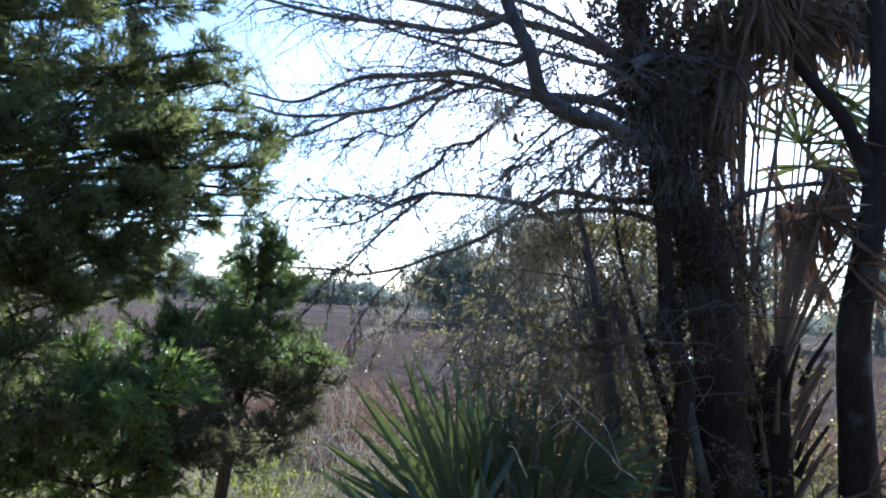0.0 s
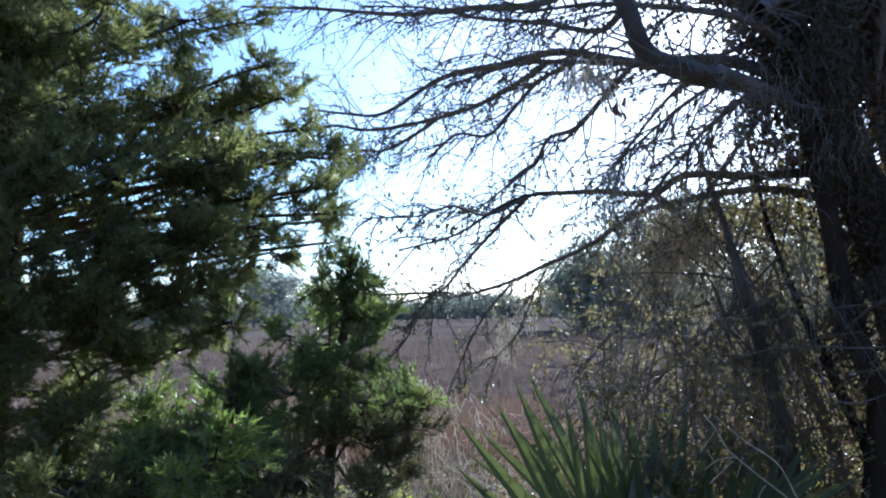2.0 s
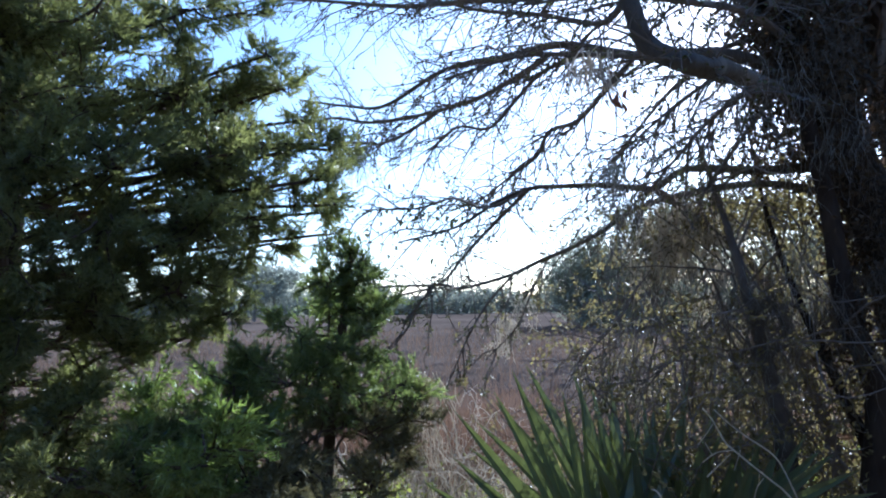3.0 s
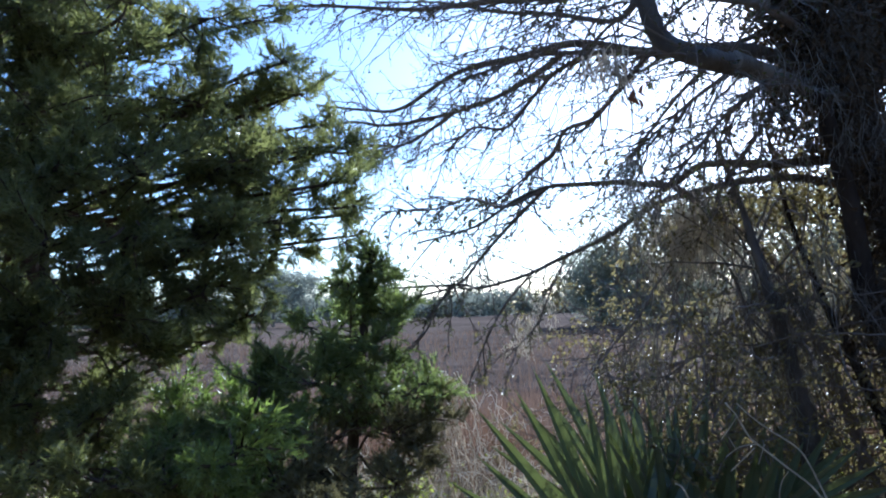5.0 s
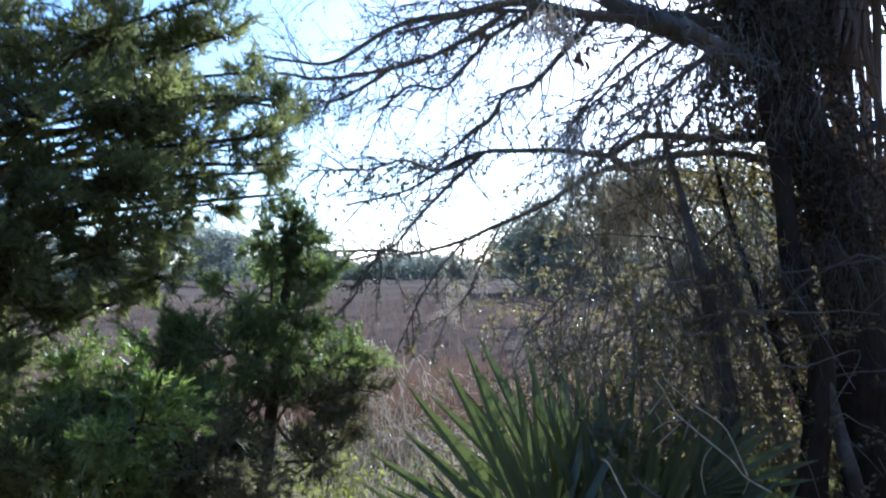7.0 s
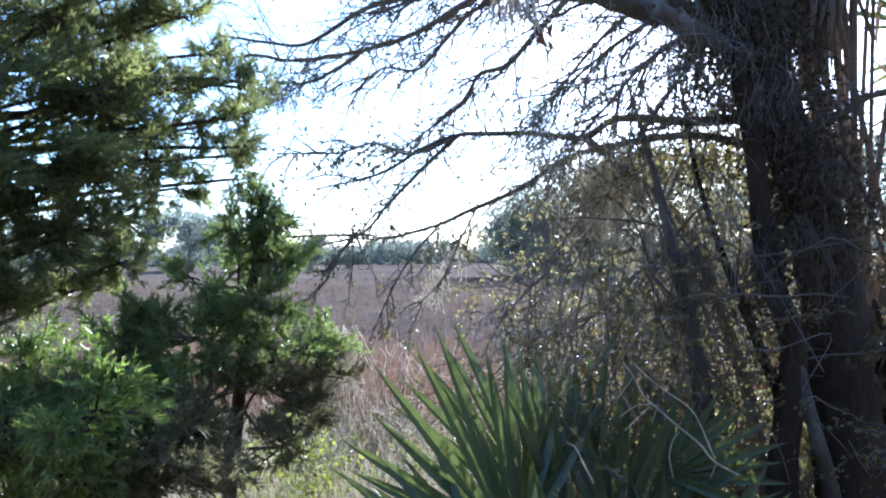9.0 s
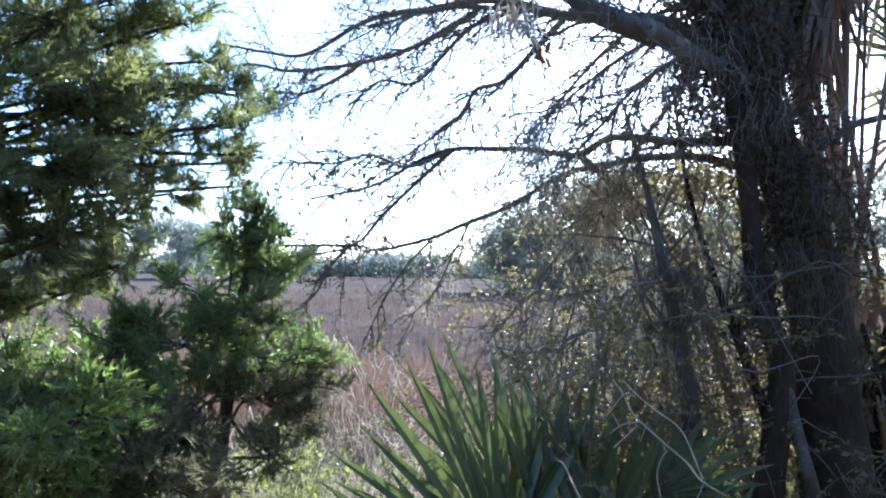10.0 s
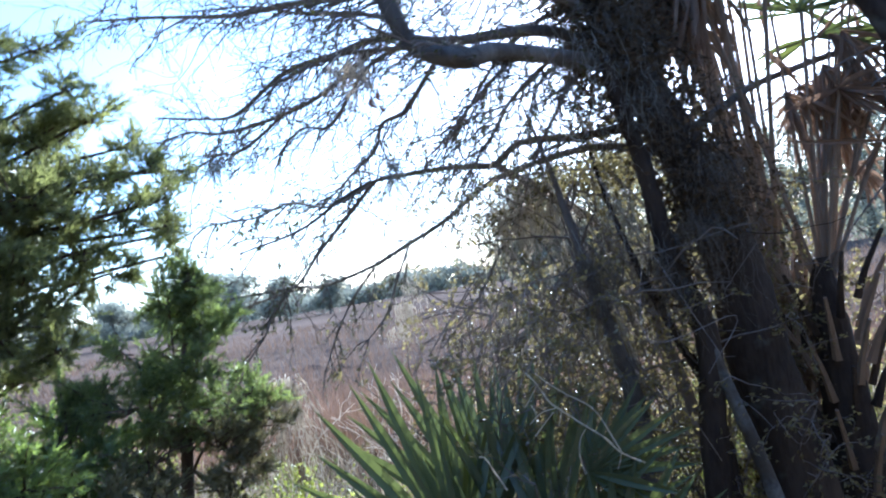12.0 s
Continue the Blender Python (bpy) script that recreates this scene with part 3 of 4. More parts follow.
SKIRT = [
    (-0.50, 2.60, 1.17, 0.10), (-0.55, 2.55, 1.08, 0.11), (-0.60, 2.50, 0.98, 0.11), (-0.44, 2.66, 1.26, 0.08),
    (-0.70, 2.42, 1.10, 0.12), (-0.67, 2.37, 1.00, 0.11), (-0.80, 2.5, 1.02, 0.12),
    (-1.16, 2.27, 1.35, 0.12), (-1.03, 2.36, 1.33, 0.10), (-1.01, 2.10, 1.25, 0.15), (-0.88, 2.20, 1.24, 0.14), (-0.86, 2.46, 1.26, 0.10), (-0.73, 2.27, 1.16, 0.14), (-0.86, 2.05, 1.13, 0.14), (-0.71, 2.14, 1.08, 0.14), (-0.74, 2.63, 1.24, 0.13), (-0.67, 2.79, 1.31, 0.11), (-0.85, 2.72, 1.45, 0.10), (-0.81, 2.86, 1.63, 0.09), (-0.62, 2.92, 1.36, 0.09), (-1.14, 1.99, 1.04, 0.15), (-1.02, 2.05, 1.00, 0.14), (-0.88, 2.13, 0.98, 0.14), (-1.19, 2.10, 1.13, 0.13),
]
SKIRT = [p for p in SKIRT if p[2] > 1.05 or p[0] < -0.75]
DYING = [p for p in SAPLING + SKIRT if p[2] < 1.27 and p[0] > -0.83 and p[1] > 2.1]
LOW = [p for p in SAPLING + SKIRT if p[1] < 2.47 and p[2] < 1.36]
cedar("young_cedar", "young dark green cedar growing below the taller one", (-0.74, 2.6, 0), [(-0.74, 2.6, -0.1), (-0.76, 2.58, 0.5), (-0.72, 2.6, 1.1), (-0.68, 2.66, 1.6), (-0.66, 2.7, 1.88)], 0.035, [p for p in SAPLING + SKIRT if p not in LOW], CEDAR_YOUNG, 0.9, 0.066, DYING)
# Low pads split off as their own cedar to carry the sunlit green.
cedar("young_cedar", "low cedar, its green brightened as if the sun lit it", (-0.98, 2.2, 0), [(-0.98, 2.2, -0.1), (-0.97, 2.19, 0.5), (-0.95, 2.18, 0.9), (-0.92, 2.18, 1.25)], 0.03, LOW, CEDAR_SUNLIT, 0.55, 0.076, DYING)

# ---- the leaning bare tree and its limbs ----
rng = np.random.default_rng(22)
oak = thing("leaning_tree", "leaning bare-branched tree with rough grey bark hung with moss", "tree", at=(1.54, 3.5, 0))
pile = Pile()
trunk_line = curve([(1.54, 3.5, -0.1), (1.47, 3.45, 0.7), (1.40, 3.4, 1.15), (1.38, 3.40, 1.46), (1.33, 3.40, 1.73), (1.25, 3.40, 2.05), (1.15, 3.40, 2.32), (1.06, 3.4, 2.6), (0.97, 3.4, 2.89), (0.88, 3.4, 3.3), (0.76, 3.4, 3.8), (0.7, 3.45, 4.6)], 6)
ridged(pile, curve(trunk_line[::6], 14), 0.135, 0.05)
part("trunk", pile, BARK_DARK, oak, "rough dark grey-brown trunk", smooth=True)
BUDS = [leaf_kind(0.6, 0.1, 0.2)]


def limb(points, r0, r1, twigs, spread=0.3, drop=0.05, bias=(-0.5, 0.0, -0.15), buds=3, keep=1.0):
    """One limb of the bare tree with its crooked twigs."""
    pile, fine, bud = Pile(), Pile(), Pile()
    p = np.array(points, float)
    p[1:-1] += rng.normal(size=(len(p) - 2, 3)) * 0.012
    line = curve(p, 6)
    if r0 >= 0.02:
        ridged(pile, curve(p, 12), r0 / 1.15, r1, 16, 0.12)
    else:
        tube(pile, line, r0, r1, 8, 0.05)
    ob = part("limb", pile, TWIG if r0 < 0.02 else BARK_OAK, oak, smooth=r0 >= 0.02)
    ahead = unit(np.gradient(line, axis=0))
    bud_p, bud_w = [], []
    twigs = int(twigs * 1.35)
    for k in range(twigs):
        i = int(len(line) * (0.08 + 0.9 * (k + rng.uniform()) / twigs)) % len(line)
        way = unit(ahead[i] * 0.8 + rng.normal(size=3) * [0.6, 0.5, 0.6] + np.array(bias) * 0.7)
        long = spread * rng.uniform(0.45, 1.35) * keep
        twig = wiggle(line[i], way, long, 8, 0.17, drop * 0.5)
        tube(fine, twig, 0.0042, 0.0014, 5)
        for j in range(2, 9):
            for _ in range(rng.integers(0, 3)):
                side = wiggle(twig[min(j, 8)], unit(way + rng.normal(size=3) * 0.8 + [0, 0, -0.15]), long * rng.uniform(0.15, 0.5), 5, 0.22, 0.05)
                tube(fine, side, 0.0022, 0.0009, 3)
                bud_p += [side[rng.integers(2, 6)] for _ in range(buds)]
        bud_p += [twig[rng.integers(3, 9)] for _ in range(buds)]
    part("twig_spray", fine, TWIG, ob, kind="stuff")
    if buds and bud_p:
        bud_p = np.array(bud_p)
        scatter(bud, BUDS, bud_p, rng.normal(size=bud_p.shape), rng.uniform(0.006, 0.017, len(bud_p)))
        part("bud_scatter", bud, LEAF_BIG, ob, "small brown buds and leaf scraps", kind="stuff")
    return ob


limb([(1.12, 3.38, 2.42), (0.84, 3.1, 2.46), (0.62, 2.55, 2.36), (0.50, 2.28, 2.28), (0.37, 2.27, 2.36), (0.31, 2.27, 2.49), (0.25, 2.32, 2.7), (0.12, 2.4, 3.05)], 0.037, 0.022, 26, 0.32)
limb([(1.1, 3.38, 2.5), (0.75, 3.2, 2.6), (0.40, 3.20, 2.67), (0.08, 3.30, 2.74), (-0.21, 3.40, 2.78), (-0.40, 3.50, 2.84), (-0.57, 3.60, 2.81), (-0.90, 3.80, 2.74), (-1.16, 3.90, 2.80), (-1.50, 4.00, 2.88)], 0.027, 0.006, 34, 0.42)
limb([(0.01, 3.30, 2.72), (-0.26, 3.45, 2.63), (-0.53, 3.55, 2.61), (-0.90, 3.70, 2.61), (-1.25, 3.90, 2.71), (-1.5, 4.0, 2.72)], 0.014, 0.005, 24, 0.36)
limb([(0.15, 3.25, 2.70), (0.0, 3.30, 2.62), (-0.11, 3.35, 2.57), (-0.25, 3.40, 2.49), (-0.46, 3.50, 2.49), (-0.60, 3.5, 2.38)], 0.012, 0.004, 20, 0.36)
limb([(-0.53, 3.55, 2.61), (-0.73, 3.60, 2.51), (-0.88, 3.65, 2.46), (-1.02, 3.70, 2.49), (-1.30, 3.80, 2.44)], 0.010, 0.004, 16, 0.3)
limb([(0.40, 3.15, 2.66), (0.24, 3.20, 2.50), (0.13, 3.25, 2.41), (0.01, 3.30, 2.38), (-0.07, 3.35, 2.30), (-0.19, 3.40, 2.22), (-0.38, 3.40, 2.08)], 0.013, 0.004, 22, 0.34)
limb([(0.62, 2.6, 2.33), (0.45, 2.7, 2.45), (0.2, 2.85, 2.55), (-0.1, 3.0, 2.62), (-0.4, 3.1, 2.6)], 0.014, 0.005, 18, 0.34)
limb([(0.8, 2.9, 2.42), (0.62, 2.9, 2.3), (0.5, 2.95, 2.2), (0.38, 3.0, 2.05)], 0.010, 0.004, 16, 0.3, bias=(-0.3, 0, -0.5))
limb([(0.7, 3.0, 2.5), (0.55, 3.05, 2.42), (0.42, 3.1, 2.35), (0.25, 3.15, 2.2)], 0.010, 0.004, 16, 0.32, bias=(-0.3, 0, -0.4))
limb([(1.22, 3.38, 2.12), (1.05, 3.35, 2.16), (0.84, 3.40, 2.20), (0.60, 3.50, 2.21), (0.45, 3.56, 2.16), (0.24, 3.55, 2.18), (0.04, 3.50, 2.18), (-0.10, 3.40, 2.16), (-0.23, 3.30, 2.10), (-0.35, 3.10, 1.99), (-0.55, 2.9, 1.9)], 0.024, 0.004, 26, 0.28)
limb([(-0.10, 3.40, 2.16), (-0.25, 3.35, 2.01), (-0.36, 3.25, 1.88), (-0.48, 3.19, 1.75), (-0.6, 3.1, 1.7)], 0.010, 0.004, 12, 0.24)
limb([(-0.10, 3.40, 2.16), (-0.24, 3.20, 2.08), (-0.34, 3.00, 2.06), (-0.48, 2.90, 2.05), (-0.66, 2.80, 2.02)], 0.008, 0.003, 14, 0.2)
limb([(0.45, 3.56, 2.16), (0.58, 3.60, 2.06), (0.74, 3.70, 1.92), (0.91, 3.80, 1.77), (1.0, 3.7, 1.5), (1.12, 3.5, 0.8), (1.15, 3.45, -0.05)], 0.016, 0.03, 5, 0.22, bias=(0, 0, -0.4))
limb([(1.26, 3.38, 2.02), (0.9, 3.5, 2.15), (0.54, 3.70, 2.14), (0.34, 3.70, 2.10), (0.15, 3.70, 1.97), (-0.09, 3.70, 1.86), (-0.22, 3.60, 1.78), (-0.40, 3.40, 1.75), (-0.48, 3.19, 1.75), (-0.70, 2.95, 1.73)], 0.02, 0.004, 26, 0.24)
limb([(-0.48, 3.19, 1.75), (-0.55, 3.10, 1.63), (-0.58, 3.05, 1.54), (-0.64, 3.00, 1.46)], 0.007, 0.003, 6, 0.14, bias=(-0.2, 0, -0.8))
limb([(-0.22, 3.60, 1.78), (-0.31, 3.50, 1.66), (-0.38, 3.45, 1.48), (-0.47, 3.40, 1.33)], 0.007, 0.003, 7, 0.16, bias=(-0.2, 0, -0.8))
limb([(-0.05, 3.7, 1.87), (-0.12, 3.65, 1.72), (-0.2, 3.6, 1.55), (-0.33, 3.5, 1.4)], 0.006, 0.003, 7, 0.16, bias=(-0.2, 0, -0.8))
limb([(0.54, 3.70, 1.95), (0.4, 3.7, 1.75), (0.25, 3.65, 1.55), (0.05, 3.6, 1.35)], 0.008, 0.003, 10, 0.2, bias=(-0.3, 0, -0.5))
limb([(0.9, 3.6, 1.75), (0.7, 3.6, 1.6), (0.5, 3.55, 1.42), (0.25, 3.5, 1.22)], 0.008, 0.003, 12, 0.2, bias=(-0.3, 0, -0.5))
limb([(1.25, 3.4, 2.1), (1.45, 3.5, 2.2), (1.71, 3.80, 2.34), (1.94, 3.80, 2.40), (2.22, 3.80, 2.46), (2.6, 3.9, 2.6)], 0.022, 0.012, 16, 0.3, bias=(0.4, 0, 0.1))
limb([(0.8, 2.95, 2.7), (1.0, 3.2, 2.85), (1.35, 3.5, 2.95), (1.8, 3.7, 3.0)], 0.03, 0.012, 20, 0.35, bias=(0.4, 0, -0.4))

limb([(0.28, 2.45, 2.72), (0.05, 2.95, 2.84), (-0.30, 3.20, 2.98), (-0.69, 3.40, 3.11), (-1.20, 3.60, 3.28), (-1.76, 3.80, 3.45)], 0.018, 0.006, 30, 0.42)
limb([(0.33, 2.40, 2.54), (0.23, 2.80, 2.66), (0.03, 3.00, 2.78), (-0.26, 3.20, 2.93), (-0.54, 3.40, 3.10), (-0.9, 3.5, 3.2)], 0.013, 0.004, 24, 0.36)
limb([(0.92, 3.4, 2.9), (0.5, 3.3, 3.0), (0.1, 3.3, 3.1), (-0.4, 3.4, 3.25), (-0.9, 3.6, 3.4)], 0.03, 0.008, 28, 0.42)
limb([(0.2, 2.48, 2.97), (0.0, 2.7, 3.05), (-0.4, 2.9, 3.15), (-0.8, 3.1, 3.25), (-1.2, 3.3, 3.3)], 0.016, 0.005, 26, 0.38)
limb([(0.95, 3.4, 2.75), (0.75, 3.3, 2.68), (0.55, 3.3, 2.55), (0.4, 3.35, 2.4), (0.3, 3.4, 2.28)], 0.014, 0.004, 22, 0.3, bias=(-0.3, 0, -0.4))
limb([(0.98, 3.4, 2.65), (0.85, 3.35, 2.55), (0.72, 3.35, 2.42), (0.62, 3.4, 2.25)], 0.012, 0.004, 20, 0.28, bias=(-0.2, 0, -0.5))
limb([(1.0, 3.4, 2.6), (0.9, 3.3, 2.45), (0.8, 3.25, 2.35), (0.7, 3.25, 2.2), (0.6, 3.3, 2.05)], 0.012, 0.004, 20, 0.28, bias=(-0.2, 0, -0.5))
for k in range(9):
    ang, z = k * 2.4 + 0.6, 3.2 + 0.15 * k
    way = np.array([math.cos(ang), math.sin(ang), 0.5])
    a = np.array([0.86 - 0.12 * (z - 3.2), 3.42, z])
    limb([a, a + way * 0.35, a + way * 0.75 + [0, 0, -0.05], a + way * 1.15 + [0, 0, 0.05]], 0.022, 0.005, 12, 0.35, bias=(0, 0, -0.1))
limb([(1.05, 3.38, 2.65), (0.8, 3.0, 2.68), (0.55, 2.75, 2.66), (0.3, 2.7, 2.7), (0.0, 2.8, 2.75)], 0.018, 0.005, 26, 0.34)
limb([(1.0, 3.4, 2.8), (0.75, 3.1, 2.85), (0.5, 2.9, 2.9), (0.2, 2.8, 2.95), (-0.2, 2.9, 3.0)], 0.018, 0.005, 26, 0.36)
LEAF_MESH = Pile()
LEAF_MESH.add(*leaf_kind(0.5, 0.1, 0.2))
LEAF_MESH = LEAF_MESH.mesh("leaf", LEAF_BIG)
DRY_LEAF_MESH = Pile()
DRY_LEAF_MESH.add(*leaf_kind(0.6, 0.2, 0.3))
DRY_LEAF_MESH = DRY_LEAF_MESH.mesh("dry_leaf", LEAF_DRY)


def single_leaf(parent, at, way, size, data, name="leaf", label=""):
    ob = part(name, data, None, parent, label)
    turn = Matrix([list(r) for r in frames(np.array([way], float))[0]])
    ob.matrix_basis = Matrix.Translation(Vector(at) + ob.location) @ turn.to_4x4() @ Matrix.Diagonal((size, size, size, 1))
    return ob


for _ in range(62):
    s = rng.uniform(0, 1)
    at = np.array([-0.36, 3.05, 2.02]) * (1 - s) + np.array([-0.66, 2.8, 1.98]) * s + rng.normal(size=3) * [0.05, 0.06, 0.06]
    single_leaf(oak, at, (-0.4 + rng.normal() * 0.5, rng.normal() * 0.5, -0.5 + rng.normal() * 0.7), rng.uniform(0.02, 0.038), LEAF_MESH)
for at in ((0.285, 2.1, 2.17), (0.31, 2.09, 2.18), (0.295, 2.11, 2.15)):
    single_leaf(oak, at, (rng.normal() * 0.6, 0.1, -1), 0.042, DRY_LEAF_MESH, "dry_leaf", "dried reddish-brown leaf")

# ---- other stems by the leaning tree ----


def sapling(label, points, r0, r1, mat, twigs=6, limbs=()):
    ob = thing("small_tree", label, "tree", at=tuple(points[0]))
    pile, fine = Pile(), Pile()
    line = curve(points, 6)
    ridged(pile, curve(points, 12), r0, r1, 18, 0.1)
    part("trunk", pile, mat, ob, smooth=True)
    for way in limbs:
        bough = Pile()
        ridged(bough, curve(way, 10), r0 * 0.45, r0 * 0.2, 16, 0.1)
        part("limb", bough, mat, ob, smooth=True)
    for _ in range(twigs):
        i = rng.integers(len(line) // 3, len(line))
        tube(fine, wiggle(line[i], rng.normal(size=3) + [0, 0, 0.4], rng.uniform(0.2, 0.8), 7, 0.2), 0.006, 0.0015, 5)
    if twigs:
        part("twig_spray", fine, TWIG, ob, kind="stuff")
    return ob


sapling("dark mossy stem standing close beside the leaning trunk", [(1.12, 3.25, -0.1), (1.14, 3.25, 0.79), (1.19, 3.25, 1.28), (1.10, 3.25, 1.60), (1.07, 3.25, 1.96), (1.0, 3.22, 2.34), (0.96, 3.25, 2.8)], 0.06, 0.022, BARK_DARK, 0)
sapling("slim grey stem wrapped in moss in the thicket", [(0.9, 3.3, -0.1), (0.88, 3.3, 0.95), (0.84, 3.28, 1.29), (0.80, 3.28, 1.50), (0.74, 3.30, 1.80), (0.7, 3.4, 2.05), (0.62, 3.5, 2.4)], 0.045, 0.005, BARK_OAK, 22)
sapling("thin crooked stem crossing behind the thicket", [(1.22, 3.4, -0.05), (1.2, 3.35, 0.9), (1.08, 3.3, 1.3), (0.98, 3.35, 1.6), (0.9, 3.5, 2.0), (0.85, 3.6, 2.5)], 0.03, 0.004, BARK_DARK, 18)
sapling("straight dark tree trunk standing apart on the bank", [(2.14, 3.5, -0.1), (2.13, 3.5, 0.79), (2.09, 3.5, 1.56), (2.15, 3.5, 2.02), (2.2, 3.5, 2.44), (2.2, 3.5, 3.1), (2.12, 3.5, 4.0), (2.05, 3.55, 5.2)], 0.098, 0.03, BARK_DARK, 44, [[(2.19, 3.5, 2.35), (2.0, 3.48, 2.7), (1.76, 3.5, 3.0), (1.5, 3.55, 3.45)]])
sapling("slim stem crusted with pale grey lichen beside the leaning trunk", [(1.4, 3.2, -0.1), (1.34, 3.21, 0.55), (1.28, 3.22, 0.87), (1.22, 3.22, 1.12), (1.17, 3.24, 1.4), (1.14, 3.28, 1.7)], 0.036, 0.014, BARK_PALE, 0)

# ---- palmetto and palm ----
rng = np.random.default_rng(31)


def blade_mesh(name, mat, width=0.09, fold=0.42):
    """One fan segment, a unit long, folded like a gutter and pointed."""
    pile = Pile()
    v, rows = [], 9
    for k in range(rows):
        s = k / (rows - 1)
        w = width * (0.35 + 1.3 * s) if s < 0.4 else width * 0.87 * (1 - ((s - 0.4) / 0.6) ** 1.7) + 0.001
        z = -0.07 * s**3
        v += [(-w * 0.5, s, z + w * fold), (0, s, z), (w * 0.5, s, z + w * fold)]
    f = []
    for k in range(rows - 1):
        a = 3 * k
        f += [(a, a + 1, a + 4, a + 3), (a + 1, a + 2, a + 5, a + 4)]
    pile.add(v, f)
    return pile.mesh(name, mat)


BLADE_GREEN = blade_mesh("leaf_blade", PALMETTO)
BLADE_YELLOW = blade_mesh("leaf_blade", PALMETTO_TIP)
BLADE_PALM = blade_mesh("leaf_blade", PALMETTO, 0.045, 0.6)
BLADE_DEAD = blade_mesh("leaf_blade", DEAD_FROND, 0.05, 0.9)


def frond(plant, root, hub, way, normal, radius, spread, blades, data, stalk_mat, droop=0.0, stalk=0.011):
    """A fan: a stalk from root to hub, and segments that radiate from the hub in the plane across the normal."""
    root, hub, way, normal = (np.asarray(a, float) for a in (root, hub, way, normal))
    pile = Pile()
    tube(pile, curve([root, root * 0.5 + hub * 0.5 + [0, 0, 0.03], hub], 5), stalk, stalk * 0.7, 6)
    ob = part("frond", pile, stalk_mat, plant)
    way = unit(way)
    z = unit(normal - way * np.dot(normal, way))
    x = np.cross(way, z)
    for k in range(blades):
        ragged = 1.0 if data is BLADE_DEAD else 0.0
        a = radians(spread) * (2 * (k + 0.5) / blades - 1) + rng.normal() * (0.03 + 0.15 * ragged)
        d = unit(way * math.cos(a) + x * math.sin(a) + z * rng.normal() * (0.07 + 0.35 * ragged) + np.array([0, 0, -droop * rng.uniform(0.4, 1.2)]))
        side = unit(np.cross(d, z))
        turn = np.stack([side, d, np.cross(side, d)], -1)
        long = radius * (1 - 0.25 * abs(a) / radians(max(spread, 1)) ** 1) * rng.uniform(0.86 - 0.35 * ragged, 1.08)
        piece = part("leaf_blade", data if rng.uniform() > 0.06 or data is BLADE_DEAD else BLADE_YELLOW, None, ob)
        piece.matrix_basis = Matrix.Translation(Vector(hub) + piece.location) @ Matrix([list(r) for r in turn]).to_4x4() @ Matrix.Diagonal((long ** 0.5 * 0.8, long, long ** 0.5 * 0.8, 1))
    return ob


palmetto = thing("palmetto", "green palmetto with stiff pointed fan leaves in front of the trees", "plant", at=(0.32, 2.95, 0))
crown = (0.32, 2.95, 0.12)
frond(palmetto, crown, (0.17, 2.82, 0.66), (-0.42, 0.1, 0.75), (0.35, -0.9, 0.3), 0.80, 62, 13, BLADE_GREEN, PALMETTO)
frond(palmetto, crown, (0.25, 3.05, 0.66), (-0.38, 0.25, 0.9), (0.5, -0.8, 0.3), 0.88, 36, 9, BLADE_GREEN, PALMETTO)
frond(palmetto, crown, (0.3, 2.95, 0.72), (-0.02, 0.25, 1), (0.8, -0.6, 0.2), 0.70, 32, 9, BLADE_GREEN, PALMETTO)
frond(palmetto, crown, (0.44, 3.0, 0.7), (0.12, 0.15, 1), (-0.6, -0.8, 0.2), 0.70, 34, 9, BLADE_GREEN, PALMETTO)
frond(palmetto, crown, (0.5, 2.85, 0.66), (0.35, 0.05, 0.8), (-0.2, -1, 0.2), 0.66, 55, 11, BLADE_GREEN, PALMETTO)
frond(palmetto, crown, (0.66, 2.85, 0.92), (0.7, -0.05, 0.4), (-0.3, -0.9, 0.35), 0.38, 70, 13, BLADE_GREEN, PALMETTO, 0.25)
frond(palmetto, crown, (0.1, 2.6, 0.6), (-0.85, 0.1, 0.55), (0.4, -0.6, 0.7), 0.66, 40, 10, BLADE_GREEN, PALMETTO)
frond(palmetto, crown, (0.36, 2.65, 0.55), (0.1, -0.2, 0.9), (0.1, -1, 0), 0.5, 75, 12, BLADE_GREEN, PALMETTO)
frond(palmetto, crown, (0.7, 2.75, 0.6), (0.6, -0.1, 0.6), (-0.1, -1, 0.3), 0.5, 75, 12, BLADE_GREEN, PALMETTO, 0.1)

palm = thing("young_palm", "young cabbage palm with a skirt of dead brown fronds", "palm", at=(1.8, 3.7, 0))
pile = Pile()
tube(pile, curve([(1.8, 3.7, -0.1), (1.8, 3.7, 0.6), (1.78, 3.66, 1.15), (1.78, 3.66, 1.5)], 6), 0.15, 0.04, 12, 0.06)
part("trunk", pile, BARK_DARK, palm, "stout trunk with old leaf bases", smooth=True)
for k in range(40):
    ang, h = k * 2.4, 0.45 + 0.022 * k
    pile = Pile()
    a = np.array([1.79 + 0.12 * math.cos(ang), 3.68 + 0.12 * math.sin(ang), h])
    tube(pile, [a, a + [0.05 * math.cos(ang), 0.05 * math.sin(ang), 0.12], a + [0.14 * math.cos(ang), 0.14 * math.sin(ang), 0.28]], 0.02, 0.008, 5, 0.1)
    part("leaf_base", pile, STALK if k % 3 else BARK_DARK, palm)
heart = (1.78, 3.66, 1.3)
